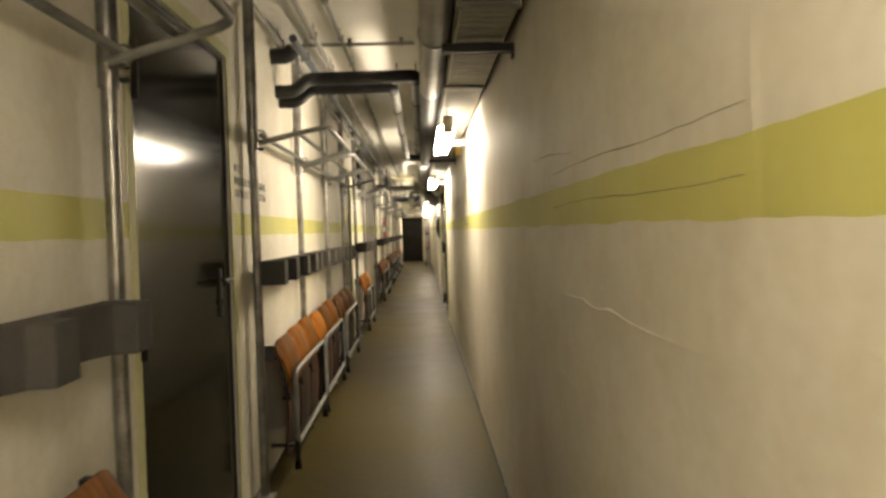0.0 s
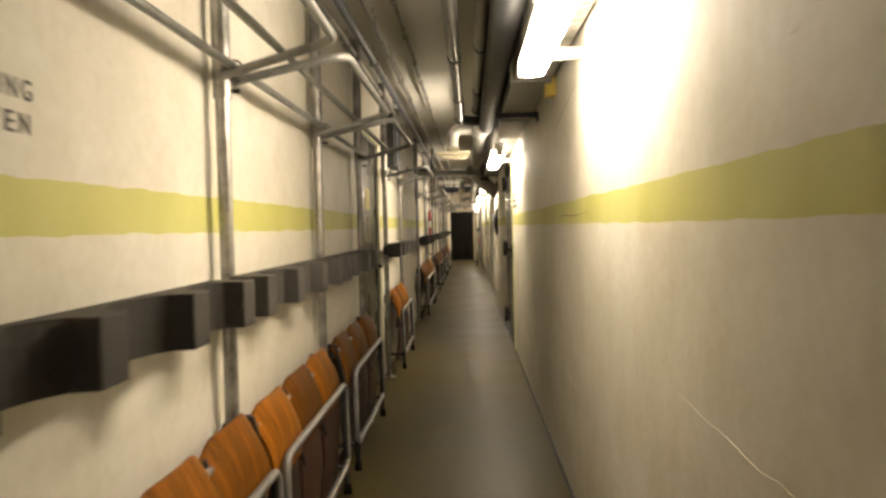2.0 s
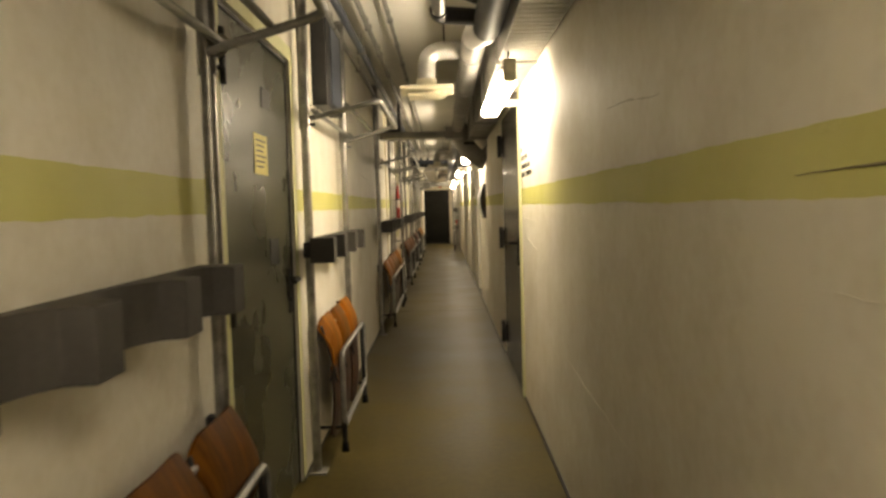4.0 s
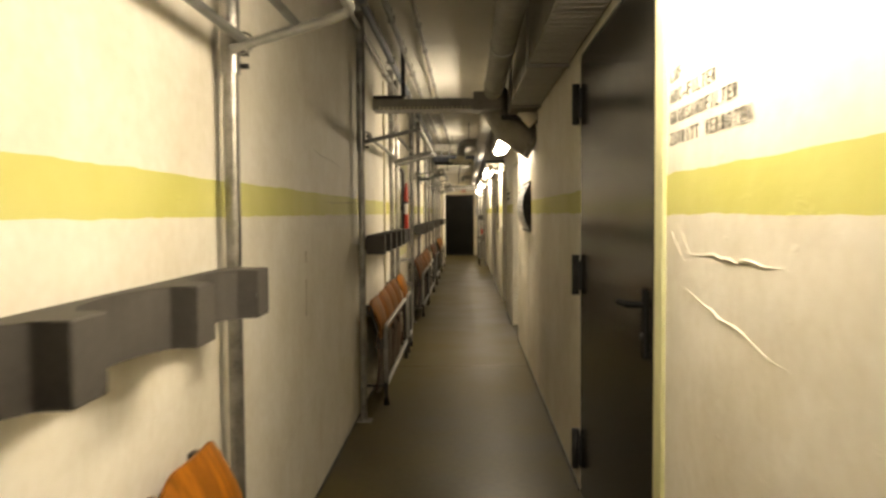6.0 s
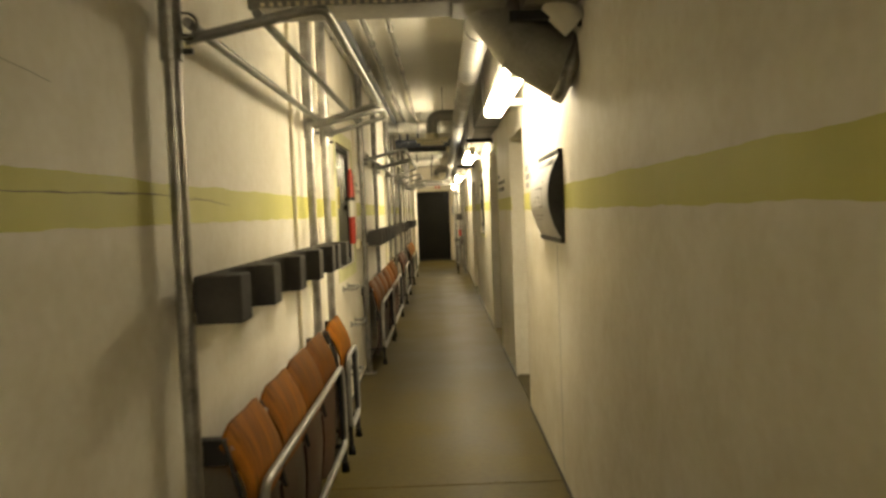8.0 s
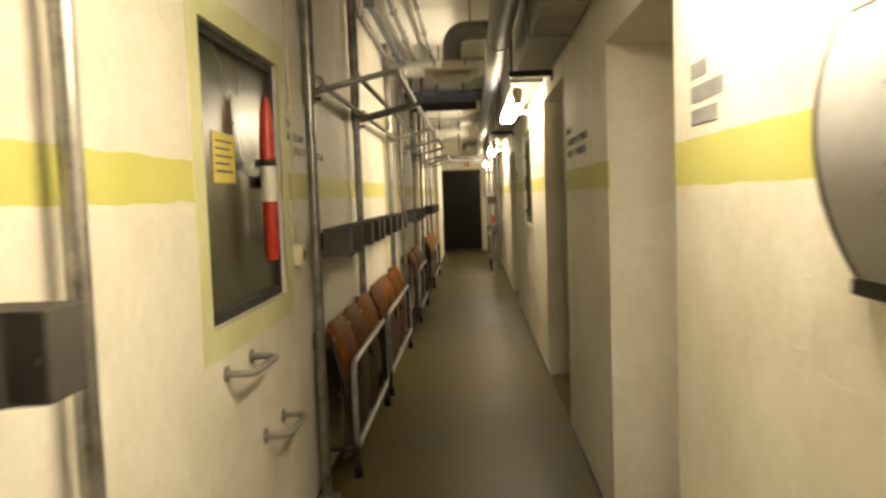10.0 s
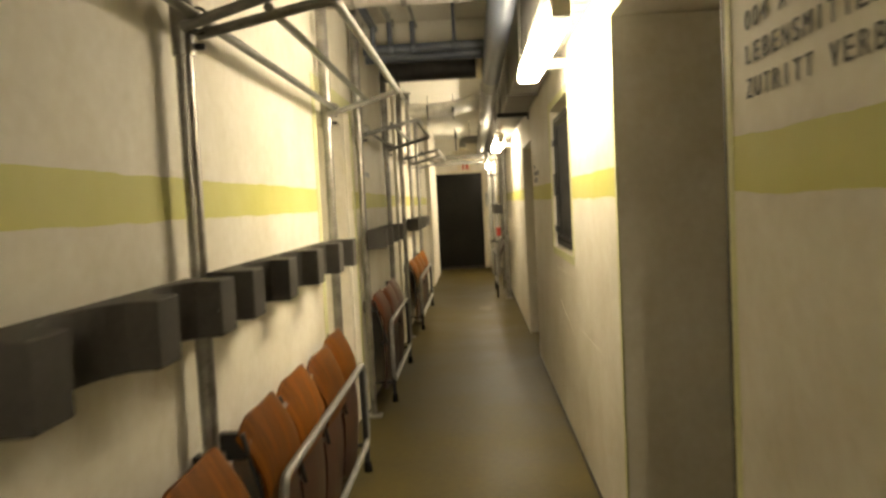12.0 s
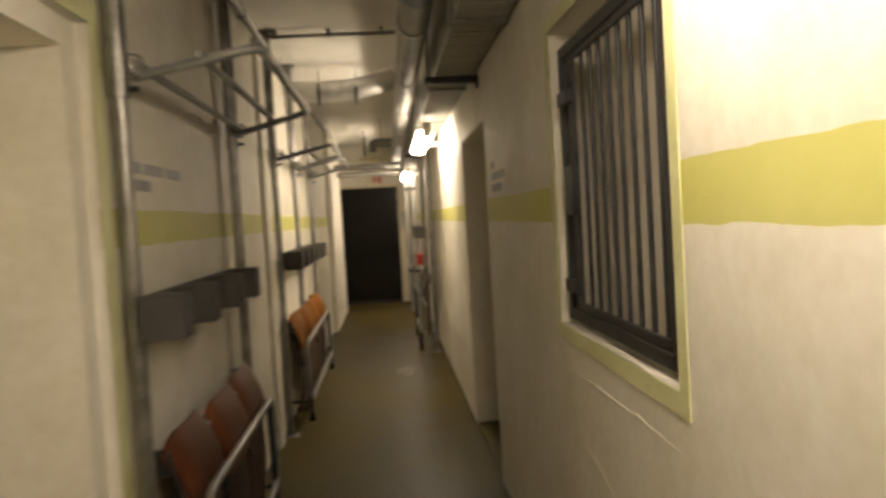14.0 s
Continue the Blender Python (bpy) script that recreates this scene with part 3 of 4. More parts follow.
def rack(ya, yb):
    """Luggage rack of bent tube between two posts, rising towards its front."""
    root = thing("tube_rack", (0, ya, 0), "grey steel tube luggage rack between two posts", "rack", "luggage racks")
    n = yb - ya
    pts = rounded_path([(0.07, 0.05, 1.862), (0.43, 0.10, 1.950), (0.43, n - 0.10, 1.950), (0.07, n - 0.05, 1.862)], 0.07, 6)
    smooth(part("front_loop", tube(pts, 0.0145, 10), M_RAIL_GREY, root))
    smooth(part("wall_bar", tube([(0.10, -0.02, 1.892), (0.10, n + 0.02, 1.892)], 0.0135, 10), M_RAIL_GREY, root))
    smooth(part("middle_bar", tube([(0.26, 0.06, 1.928), (0.26, n - 0.06, 1.928)], 0.0125, 10), M_RAIL_GREY, root))
    for yy in (0.0, n):
        ring = [(0.085 + 0.034 * math.cos(a), yy + 0.034 * math.sin(a) * 0.3, 1.889 + 0.034 * math.sin(a)) for a in [2 * math.pi * k / 14 for k in range(14)]]
        part("clip_ring", tube(ring, 0.004, 6, True), M_ZINC, root)
    return root


def headrest(ya, yb, cups):
    """Grey block board with one rounded hollow for each head."""
    root = thing("headrest_board", (0, ya, 0), "matt grey headrest board with hollows for heads", "headrest", "headrest boards")
    n = yb - ya
    x_back, x_front, nose = 0.078, 0.200, 0.105
    pitch = n / cups
    outline = [(x_back, 0.0), (x_front, 0.0)]
    for c in range(cups):
        s = c * pitch + (nose if c == 0 else nose / 2)
        e = (c + 1) * pitch - (nose if c == cups - 1 else nose / 2)
        outline.append((x_front, s))
        w, d = e - s, 0.095
        for k in range(9):
            t = k / 8
            # steep near wall of the hollow, rounded bottom
            outline.append((x_front - d * math.sin(math.pi * (0.12 + 0.76 * t)) ** 0.55, s + w * (0.02 + 0.96 * t)))
        outline.append((x_front, e))
    outline += [(x_front, n), (x_back, n)]
    part("block", extrude_outline(outline, "z", 1.117, 1.243, 0.003), M_HEAD, root)
    for yy in (0.10, n - 0.10):
        part("bracket", box((0.03, yy - 0.02, 1.14), (0.079, yy + 0.02, 1.22), 0.003), M_STEEL_DARK, root, "dark steel wall bracket")
        part("screw", tube([(0.198, yy - 0.03, 1.18), (0.2015, yy - 0.03, 1.18)], 0.005, 8), M_STEEL_DARK, root)
    return root


def make_back(w):
    def fn(u, v):
        y = (u - 0.5) * w
        edge = abs(2 * u - 1)
        top = 0.812 - 0.055 * max(0, (edge - 0.55) / 0.45) ** 2.2
        z = 0.53 + (top - 0.53) * v
        x = 0.150 - 0.062 * v + 0.030 * math.sin(math.pi * v) - 0.016 * edge ** 2 * (0.5 + 0.5 * v)
        return (x, y, z), (0.95, 0, 0.3)
    return shell(fn, 12, 8, 0.012)


def make_pan(w):
    def fn(u, v):
        y = (u - 0.5) * w
        edge = abs(2 * u - 1)
        z = 0.13 + 0.41 * v + 0.03 * max(0, (edge - 0.7) / 0.3) ** 2 * (1 - v)
        x = 0.130 + 0.018 * math.sin(math.pi * v * 0.9) - 0.012 * edge ** 2
        return (x, y, z), (1, 0, 0)
    return shell(fn, 8, 6, 0.014)


def folding_bench(ya, yb, seats, ply=None, tall=1.0):
    n = yb - ya
    root = thing("folding_bench", (0, ya, 0), "folded-up row of %s plywood seats on grey tube legs" % ("dark red-brown" if ply is M_PLY_RED else "worn brown" if ply else "orange"), "bench", "folding benches along the wall")
    pitch = n / seats
    for s in range(seats):
        c = (s + 0.5) * pitch
        o = smooth(part("backrest", make_back(pitch * 0.985), ply or M_PLY, root, "curved varnished plywood"), 50)
        o.location = (rng.uniform(-0.004, 0.004), c, rng.uniform(-0.006, 0.006))
        o.rotation_euler = (rng.uniform(-0.010, 0.010), rng.uniform(-0.012, 0.012), 0)
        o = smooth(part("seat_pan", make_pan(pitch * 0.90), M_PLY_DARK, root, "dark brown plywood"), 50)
        o.location = (rng.uniform(-0.003, 0.003), c, 0)
        o.rotation_euler = (rng.uniform(-0.01, 0.01), 0, 0)
        smooth(part("hinge_arm", tube([(0.075, c - pitch * 0.49, 0.77), (0.115, c - pitch * 0.49, 0.62), (0.15, c - pitch * 0.49, 0.46)], 0.008, 8), M_STEEL_DARK, root, "black steel arm"))
    smooth(part("upper_rail", tube([(0.085, 0.02, 0.735), (0.085, n - 0.02, 0.735)], 0.013, 10), M_RAIL_GREY, root))
    smooth(part("lower_rail", tube([(0.115, 0.02, 0.47), (0.115, n - 0.02, 0.47)], 0.014, 10), M_STEEL_DARK, root, "dark steel rail"))
    a, b = 0.04, n - 0.04
    loop = rounded_path([(0.176, a, 0.35), (0.176, a, 0.615), (0.176, b, 0.615), (0.18, b, 0.20), (0.18, a, 0.20), (0.176, a, 0.35)], 0.07, 5)
    smooth(part("leg_frame", tube(loop[:-1], 0.0155, 10, True), M_RAIL_GREY, root, "pale grey bent tube frame"))
    for yy in (a + 0.015, b - 0.015):
        leg = smooth(part("leg", tube([(0.168, yy, 0.58), (0.176, yy, 0.10)], 0.014, 10), M_STEEL_DARK, root, "dark tube leg"))
        part("rubber_foot", tube([(0.177, yy, 0.052), (0.176, yy, 0.105)], [0.022, 0.017], 10), M_RUBBER, leg)
        part("cross_strut", tube([(0.03, yy, 0.19), (0.176, yy, 0.19)], 0.011, 8), M_STEEL_DARK, root)
    part("wall_plate", box((0.0, a - 0.03, 0.69), (0.08, a + 0.01, 0.77), 0.003), M_STEEL_DARK, root)
    part("wall_plate", box((0.0, b - 0.01, 0.69), (0.08, b + 0.03, 0.77), 0.003), M_STEEL_DARK, root)
    root.scale.z = tall
    return root


BAYS = ((2.72, 4.15, 3), (6.12, 7.43, 3), (7.58, 8.99, 3), (9.13, 10.41, 3), (12.15, 13.65, 3), (16.63, 18.42, 4), (18.52, 18.96, 1),
        (21.34, 22.54, 3), (22.69, 24.45, 4), (25.70, 26.99, 3), (28.72, 30.78, 5))
for ya, yb, seats in BAYS:
    headrest(ya, yb, seats).location.z = -0.025 if ya < 3 else 0.0
for ya, yb, seats in ((2.76, 4.18, 3), (6.42, 7.76, 3), (7.79, 9.12, 3), (9.38, 10.70, 3), (12.43, 13.60, 3), (16.82, 18.66, 4), (18.84, 19.30, 1),
                      (21.40, 22.76, 3), (22.90, 24.62, 4), (25.88, 27.26, 3), (28.86, 30.85, 4)):
    folding_bench(ya, yb, seats, M_PLY_RED if 25 < ya < 26 else M_PLY_BROWN if 20 < ya < 25 else None, 0.98)
for ya, yb in zip(POSTS, POSTS[1:]):
    if (ya, yb) not in ((4.31, 6.16), (10.66, 12.30), (13.83, 16.64), (19.23, 21.32), (24.66, 25.77), (27.36, 28.73)):
        rack(ya, yb)

# ---------------------------------------------------------------- ceiling services
def duct_run(ya, yb):
    root = thing("air_duct", (0, ya, 0), "galvanised rectangular air duct under the ceiling", "duct", "air duct lengths")
    n = yb - ya
    part("sheet_casing", box((1.075, 0.006, 2.17), (1.285, n - 0.006, 2.52), 0.004), M_RIBBED, root)
    for yy in (0.0, n - 0.03):
        part("flange", extrude_outline([(1.06, 2.155), (1.287, 2.155), (1.287, 2.17), (1.074, 2.17), (1.074, 2.53), (1.06, 2.53)], "y", yy + 0.004, yy + 0.024), M_ZINC_DULL, root)
    k = 0.1
    bm = bmesh.new()
    while k < n - 0.05:
        add_box(bm, (1.085, k, 2.166), (1.272, k + 0.012, 2.1715))
        k += 0.075
    part("rib", bm, M_RIBBED, root)["kind"] = "stuff"
    part("hanger", box((1.15, n * 0.5, 2.52), (1.18, n * 0.5 + 0.004, CEIL), 0.0), M_ZINC_DULL, root)
    return root


y = -2.9
while y < 36.5:
    duct_run(y, min(y + 1.55, 37.3))
    y += 1.55

SP_X, SP_Z, SP_R = 0.955, 2.34, 0.072


def spiral_length(label, x, z, ya, yb, skin, rings):
    root = thing("spiral_duct", (0, 0, 0), label, "pipe")
    smooth(part("pipe", tube([(x, ya, z), (x, yb, z)], SP_R, 20), skin, root))
    y = ya + 0.45
    while rings and y < yb - 0.1:
        part("coupling_ring", tube([(x, y, z), (x, y + 0.05, z)], SP_R + 0.006, 20), M_ZINC, root)
        y += 1.37
    y = ya + 0.9
    while y < yb - 0.1:
        part("hanger_strap", box((x - 0.012, y, z + SP_R - 0.004), (x + 0.012, y + 0.003, CEIL)), M_ZINC_DULL, root)
        y += 2.9
    return root


spiral_length("round spiral-seam metal ventilation pipe under the ceiling", 1.0, 2.29, Y0 + 0.02, 7.12, M_ZINC_DULL, True)
spiral_length("black foam-lagged ventilation pipe under the ceiling", 1.0, 2.29, 7.12, 12.30, M_BLACK_PIPE, False)
sp = spiral_length("round spiral-seam metal ventilation pipe under the ceiling", SP_X, SP_Z, 12.75, 24.2, M_ZINC_DULL, True)
# this length of the run takes the dark blue-grey colour instead of zinc
spiral_length("dark blue-grey ventilation pipe under the ceiling", SP_X, SP_Z, 24.2, 26.72, M_BLUE_PIPE, False)
spiral_length("round spiral-seam metal ventilation pipe under the ceiling", SP_X, SP_Z, 26.72, 36.7, M_ZINC_DULL, True)
smooth(part("reducer", tube([(1.0, 12.30, 2.29), (0.99, 12.42, 2.30), (0.965, 12.62, 2.33), (SP_X, 12.76, SP_Z)], [0.070, 0.076, 0.076, 0.071], 20), M_ALU, sp, "bright offset piece"))

for y in (-1.2, 5.35, 10.57, 17.66, 22.90, 27.62, 32.4):
    br = thing("duct_bracket", (0, y, 0), "dark steel angle bracket carrying the duct", "bracket", "duct brackets")
    xw = right_face(y) if y < 13.9 else WR2
    part("arm", box((1.02, 0, 2.118), (xw, 0.045, 2.155), 0.003), M_STEEL_DARK, br)
    part("wall_leg", box((xw - 0.012, 0.0, 2.09), (xw - 0.0, 0.045, 2.15), 0.003), M_STEEL_DARK, br)


def fluorescent(yn, yf):
    root = thing("tube_lamp", (0, yn, 0), "lit fluorescent tube lamp hung beneath the duct", "lamp", "corridor lamps")
    n = yf - yn
    smooth(part("diffuser", box((1.040, 0.10, 2.000), (1.150, n, 2.068), 0.018, 3), M_LAMP, root, "glowing white tube cover"))
    part("tray", box((1.065, 0.02, 2.068), (1.125, n + 0.02, 2.09), 0.003), M_WHITE_SHEET, root, "white sheet steel tray")
    part("ballast_box", box((1.075, 0.0, 2.012), (1.140, 0.09, 2.12), 0.005), M_CREAM, root, "cream ballast box")
    part("hanger_rod", tube([(1.105, 0.045, 2.119), (1.105, 0.045, 2.172)], 0.005, 6), M_STEEL_DARK, root)
    part("wall_arm", box((1.126, n - 0.05, 2.070), (WR2 + 0.002 if yn > 13.8 else right_face(yf), n + 0.015, 2.112), 0.003), M_WHITE_SHEET, root, "white sheet steel arm to the wall")
    part("hanger_rod", tube([(1.105, n - 0.1, 2.089), (1.105, n - 0.1, 2.172)], 0.005, 6), M_STEEL_DARK, root)
    return root


for yn, yf in ((-4.4 + 1.5, -1.5), (0.95, 2.35), (7.14, 8.52), (12.24, 13.76), (18.30, 19.78), (23.45, 24.88), (29.22, 30.68), (34.1, 35.5)):
    fluorescent(yn, yf)

# small yellow tag box on the wall under the duct
tag = thing("junction_box", (right_face(9.57) - 0.04, 9.57, 2.10), "small yellow junction box under the duct", "box")
part("body", box((-0.02, -0.05, -0.01), (0.04, 0.05, 0.10), 0.006), M_BRASS, tag)
part("screw", tube([(-0.02, 0.0, 0.07), (-0.024, 0.0, 0.07)], 0.008, 8), M_STEEL_DARK, tag)

# lagged water pipes that come out of the left wall, turn and run along the corridor
lag = thing("water_pipe", (0, 0, 0), "black lagged pipes leading into bright metal pipes", "pipe")
for k, (x, z, ye) in enumerate(((0.905, 2.39, 11.95), (0.755, 2.335, 12.12))):
    yb0 = 7.20 + 0.11 * k
    smooth(part("lagging", tube(rounded_path([(0.0, yb0 - 0.05, z - 0.09), (0.12, yb0 - 0.05, z - 0.09), (0.20, yb0, z), (x, yb0, z), (x, yb0 + 0.12, z)], 0.05), 0.042 - 0.008 * k, 14), M_BLACK_PIPE, lag, "black foam lagging"))
    smooth(part("metal_pipe", tube([(x, yb0 + 0.1, z), (x, ye, z)], 0.034, 14), M_ZINC, lag, "bright galvanised pipe"))
    smooth(part("lagging", tube(rounded_path([(x, ye - 0.03, z), (x, ye + 0.07, z), (0.99, ye + 0.07, z - 0.02)], 0.05), 0.043, 14), M_BLACK_PIPE, lag, "black foam lagging"))
    for yy in (8.2, 9.6, 11.0):
        part("clip", tube([(x, yy, z), (x, yy + 0.03, z)], 0.039, 14), M_STEEL_DARK, lag)
        part("hanger_rod", tube([(x, yy + 0.015, z + 0.03), (x, yy + 0.015, CEIL)], 0.005, 6), M_ZINC_DULL, lag)
smooth(part("lagging", tube(rounded_path([(0.0, 7.02, 2.50), (0.1, 7.02, 2.50), (0.14, 7.02, 2.54)], 0.03), 0.05, 14), M_BLACK_PIPE, lag, "black lagged pipe stub"))


def conduit(x, z, r, ya, yb, label, clip=1.15, material=None, name="conduit"):
    root = thing(name, (0, 0, 0), label, "pipe")
    smooth(part("pipe", tube([(x, ya, z), (x, yb, z)], r, 10), material or M_ZINC_DULL, root))
    y = ya + 0.5
    while y < yb:
        part("clip", box((x - r - 0.006, y, z - r - 0.005), (x + r + 0.006, y + 0.028, z + r + 0.006), 0.004), M_ZINC_DULL, root)
        part("hanger", box((x - 0.003, y + 0.01, z + r), (x + 0.003, y + 0.018, CEIL)), M_ZINC_DULL, root)
        y += clip
    return root


conduit(0.045, 2.60, 0.02, Y0, 36.5, "grey steel conduit along the wall under the ceiling", 1.6)
conduit(0.16, 2.58, 0.026, 6.9, 26.0, "bluish grey pipe under the ceiling", 1.7, M_BLUE_PIPE)
conduit(0.27, 2.62, 0.018, Y0, 26.0, "grey clipped conduit under the ceiling", 0.95)
conduit(0.43, 2.63, 0.013, Y0, 26.2, "thin grey clipped conduit under the ceiling", 0.8)
for y in (7.42, 28.72):
    c = thing("conduit", (0, y, 0), "thin grey conduit across the ceiling", "pipe")
    smooth(part("pipe", tube([(0.05, 0, 2.66), (0.90, 0, 2.66)], 0.012, 8), M_ZINC_DULL, c))
    for x in (0.1, 0.45, 0.8):
        part("clip", box((x, -0.018, 2.645), (x + 0.025, 0.018, CEIL - 0.001), 0.003), M_ZINC_DULL, c)


def air_valve(y, x_out, z_low):
    """Branch from the spiral duct that turns down to a square outlet."""
    root = thing("air_outlet", (0, y, 0), "bent branch pipe with a square cream air outlet", "vent", "ceiling air outlets")
    smooth(part("bend", tube(rounded_path([(SP_X, 0, SP_Z + 0.06), (x_out, 0, SP_Z + 0.06), (x_out, 0, z_low + 0.03)], 0.13, 8), 0.058, 16), M_ALU if y < 20 else M_ZINC_DULL, root))
    smooth(part("riser", tube([(SP_X, 0, SP_Z), (SP_X, 0, SP_Z + 0.09)], 0.06, 16), M_ZINC_DULL, root))
    part("outlet_plate", box((x_out - 0.17, -0.17, z_low - 0.012), (x_out + 0.17, 0.17, z_low + 0.012), 0.005), M_CREAM, root)
    part("collar", tube([(x_out, 0, z_low + 0.01), (x_out, 0, z_low + 0.07)], 0.066, 16), M_CREAM, root)
    part("baffle", box((x_out - 0.12, -0.12, z_low - 0.045), (x_out + 0.12, 0.12, z_low - 0.032), 0.004), M_CREAM, root)
    for dx in (-0.1, 0.1):
        part("spacer", tube([(x_out + dx, 0, z_low - 0.033), (x_out + dx, 0, z_low - 0.01)], 0.005, 6), M_STEEL_DARK, root)
    part("hanger_rod", tube([(x_out + 0.12, 0, SP_Z + 0.11), (x_out + 0.12, 0, CEIL)], 0.005, 6), M_STEEL_DARK, root)
    return root


air_valve(13.40, 0.665, 2.145)
air_valve(22.8, 0.66, 2.145)
air_valve(33.4, 0.64, 2.21)

# flat slotted duct across the corridor with a black pipe on it, and the elbow into the right wall
cross = thing("cross_duct", (0, 17.82, -0.035), "flat grey slotted duct across the corridor", "duct")
part("casing", box((0.0, -0.12, 2.245), (0.80, 0.12, 2.33), 0.005), M_ZINC_DULL, cross)
part("transition", extrude_outline([(0.80, -0.12), (1.02, -0.2), (1.02, 0.2), (0.80, 0.12)], "z", 2.235, 2.38, 0.004), M_ZINC_DULL, cross)
for k in range(22):
    part("slot", box((0.05 + k * 0.034, -0.123, 2.250), (0.066 + k * 0.034, -0.119, 2.266)), M_CREAM, cross, "pale slot")
smooth(part("black_pipe", tube(rounded_path([(0.0, -0.05, 2.35), (0.24, -0.05, 2.35), (0.24, -0.05, CEIL)], 0.03), 0.018, 10), M_BLACK_PIPE, cross, "black pipe"))
elbow = thing("duct_elbow", (0, 17.90, -0.045), "large grey sheet-metal elbow leading into the wall", "duct")
smooth(part("bend", tube([(0.96, 0.05, 2.42), (0.985, 0.03, 2.29), (1.10, 0.01, 2.13), (1.30, 0, 2.0)], [0.12, 0.13, 0.138, 0.142], 20), M_ZINC_DULL, elbow), 21)
part("wall_collar", tube([(1.255, 0, 2.03), (WR2 + 0.005, 0, 2.01)], 0.155, 20), M_ZINC, elbow)
smooth(part("side_branch", tube([(1.18, -0.22, 2.24), (1.28, -0.22, 2.14)], 0.06, 14), M_WHITE_SHEET, elbow, "pale round stub"))

cr = thing("cross_pipe", (0, 24.8, 0), "silver spiral pipe across the corridor", "pipe")
smooth(part("pipe", tube([(0.02, 0, 2.50), (0.92, 0, 2.50)], 0.075, 16), M_ALU, cr))
for x in (0.18, 0.45, 0.72):
    part("coupling_ring", tube([(x, 0, 2.50), (x + 0.03, 0, 2.50)], 0.08, 16), M_ZINC, cr)
part("hanger_rod", tube([(0.5, 0, 2.57), (0.5, 0, CEIL)], 0.005, 6), M_STEEL_DARK, cr)
bl = thing("cross_pipe", (0, 25.84, -0.02), "pair of blue-grey pipes across the corridor", "pipe")
for k in range(2):
    smooth(part("pipe", tube([(0.10, k * 0.11, 2.43 - 0.035 * k), (0.98, k * 0.11, 2.43 - 0.035 * k)], 0.034, 12), M_BLUE_PIPE, bl))
for x in (0.17, 0.28, 0.43, 0.70):
    smooth(part("riser", tube([(x, 0, 2.43), (x, -0.02, 2.60 if x < 0.6 else CEIL)], 0.018 if x < 0.6 else 0.012, 10), M_BLUE_PIPE, bl))
    part("coupling_ring", tube([(x - 0.02, 0, 2.43), (x + 0.02, 0, 2.43)], 0.040, 12), M_BLUE_PIPE, bl)
dk = thing("cross_duct", (0, 26.64, -0.06), "dark ribbed flat duct across the corridor", "duct")
smooth(part("casing", tube([(0.12, 0, 2.46), (0.98, 0, 2.46)], 0.075, 18), M_STEEL_DARK, dk), 30)
for k in range(9):
    part("rib", tube([(0.16 + k * 0.09, 0, 2.46), (0.172 + k * 0.09, 0, 2.46)], 0.08, 18), M_STEEL_DARK, dk)
part("collar", tube([(0.84, 0, 2.46), (0.93, 0, 2.46)], 0.086, 18), M_CREAM, dk, "pale collar")
sag = thing("flexible_duct", (0, 29.9, -0.03), "sagging silver flexible duct across the corridor", "duct")
smooth(part("hose", tube([(0.06 + 0.11 * k, 0, 2.53 - 0.05 * math.sin(math.pi * k / 8) + 0.01 * k) for k in range(9)], [0.085 + 0.004 * (k % 2) for k in range(9)], 16), M_ALU, sag))
for x in (0.28, 0.58):
    part("strap", tube([(x, 0, 2.50), (x + 0.02, 0, 2.50)], 0.095, 16), M_STEEL_DARK, sag)
    part("hanger_rod", tube([(x + 0.01, 0, 2.58), (x + 0.01, 0, CEIL)], 0.005, 6), M_STEEL_DARK, sag)
for k, (y, z, r) in enumerate(((34.6, 2.19, 0.045), (35.3, 2.13, 0.04))):
    o = thing("cross_pipe", (0, y, 0), "grey pipe across the corridor near its end", "pipe")
    smooth(part("pipe", tube([(0.0, 0, z), (1.0, 0, z)], r, 12), M_ZINC_DULL, o))
    part("bracket", box((0.5, -0.02, z), (0.52, 0.02, CEIL)), M_STEEL_DARK, o)

# ---------------------------------------------------------------- left wall fittings
hatch = thing("window_1", (0, 0, 0), "grey steel hatch set in a deep wall opening", "hatch")
hatch["kind"] = "structure"
part("leaf", box((-0.075, HATCH[0] + 0.02, HATCH[2] + 0.02), (-0.04, HATCH[1] - 0.02, HATCH[3] - 0.02), 0.006), M_DOOR_B, hatch)
bm = bmesh.new()
for lo, hi in (((-0.055, HATCH[0], HATCH[2]), (-0.02, HATCH[0] + 0.035, HATCH[3])), ((-0.055, HATCH[1] - 0.035, HATCH[2]), (-0.02, HATCH[1], HATCH[3])),
               ((-0.055, HATCH[0] + 0.035, HATCH[2]), (-0.02, HATCH[1] - 0.035, HATCH[2] + 0.035)), ((-0.055, HATCH[0] + 0.035, HATCH[3] - 0.035), (-0.02, HATCH[1] - 0.035, HATCH[3]))):
    add_box(bm, lo, hi, 0.004)
part("window_frame", bm, M_STEEL_DARK, hatch)
part("latch", box((-0.04, 20.74, 1.43), (0.0, 20.88, 1.47), 0.006), M_STEEL_DARK, hatch)
part("sealing_wall", box((-0.44, HATCH[0] - 0.05, HATCH[2] - 0.05), (-0.40, HATCH[1] + 0.05, HATCH[3] + 0.05)), M_WALL, hatch)
note2 = thing("notice", (-0.04, 20.36, 1.52), "yellow paper notice on the grey hatch", "notice")
part("sheet", box((0.001, -0.11, -0.08), (0.003, 0.11, 0.08)), M_YELLOW_NOTE, note2)
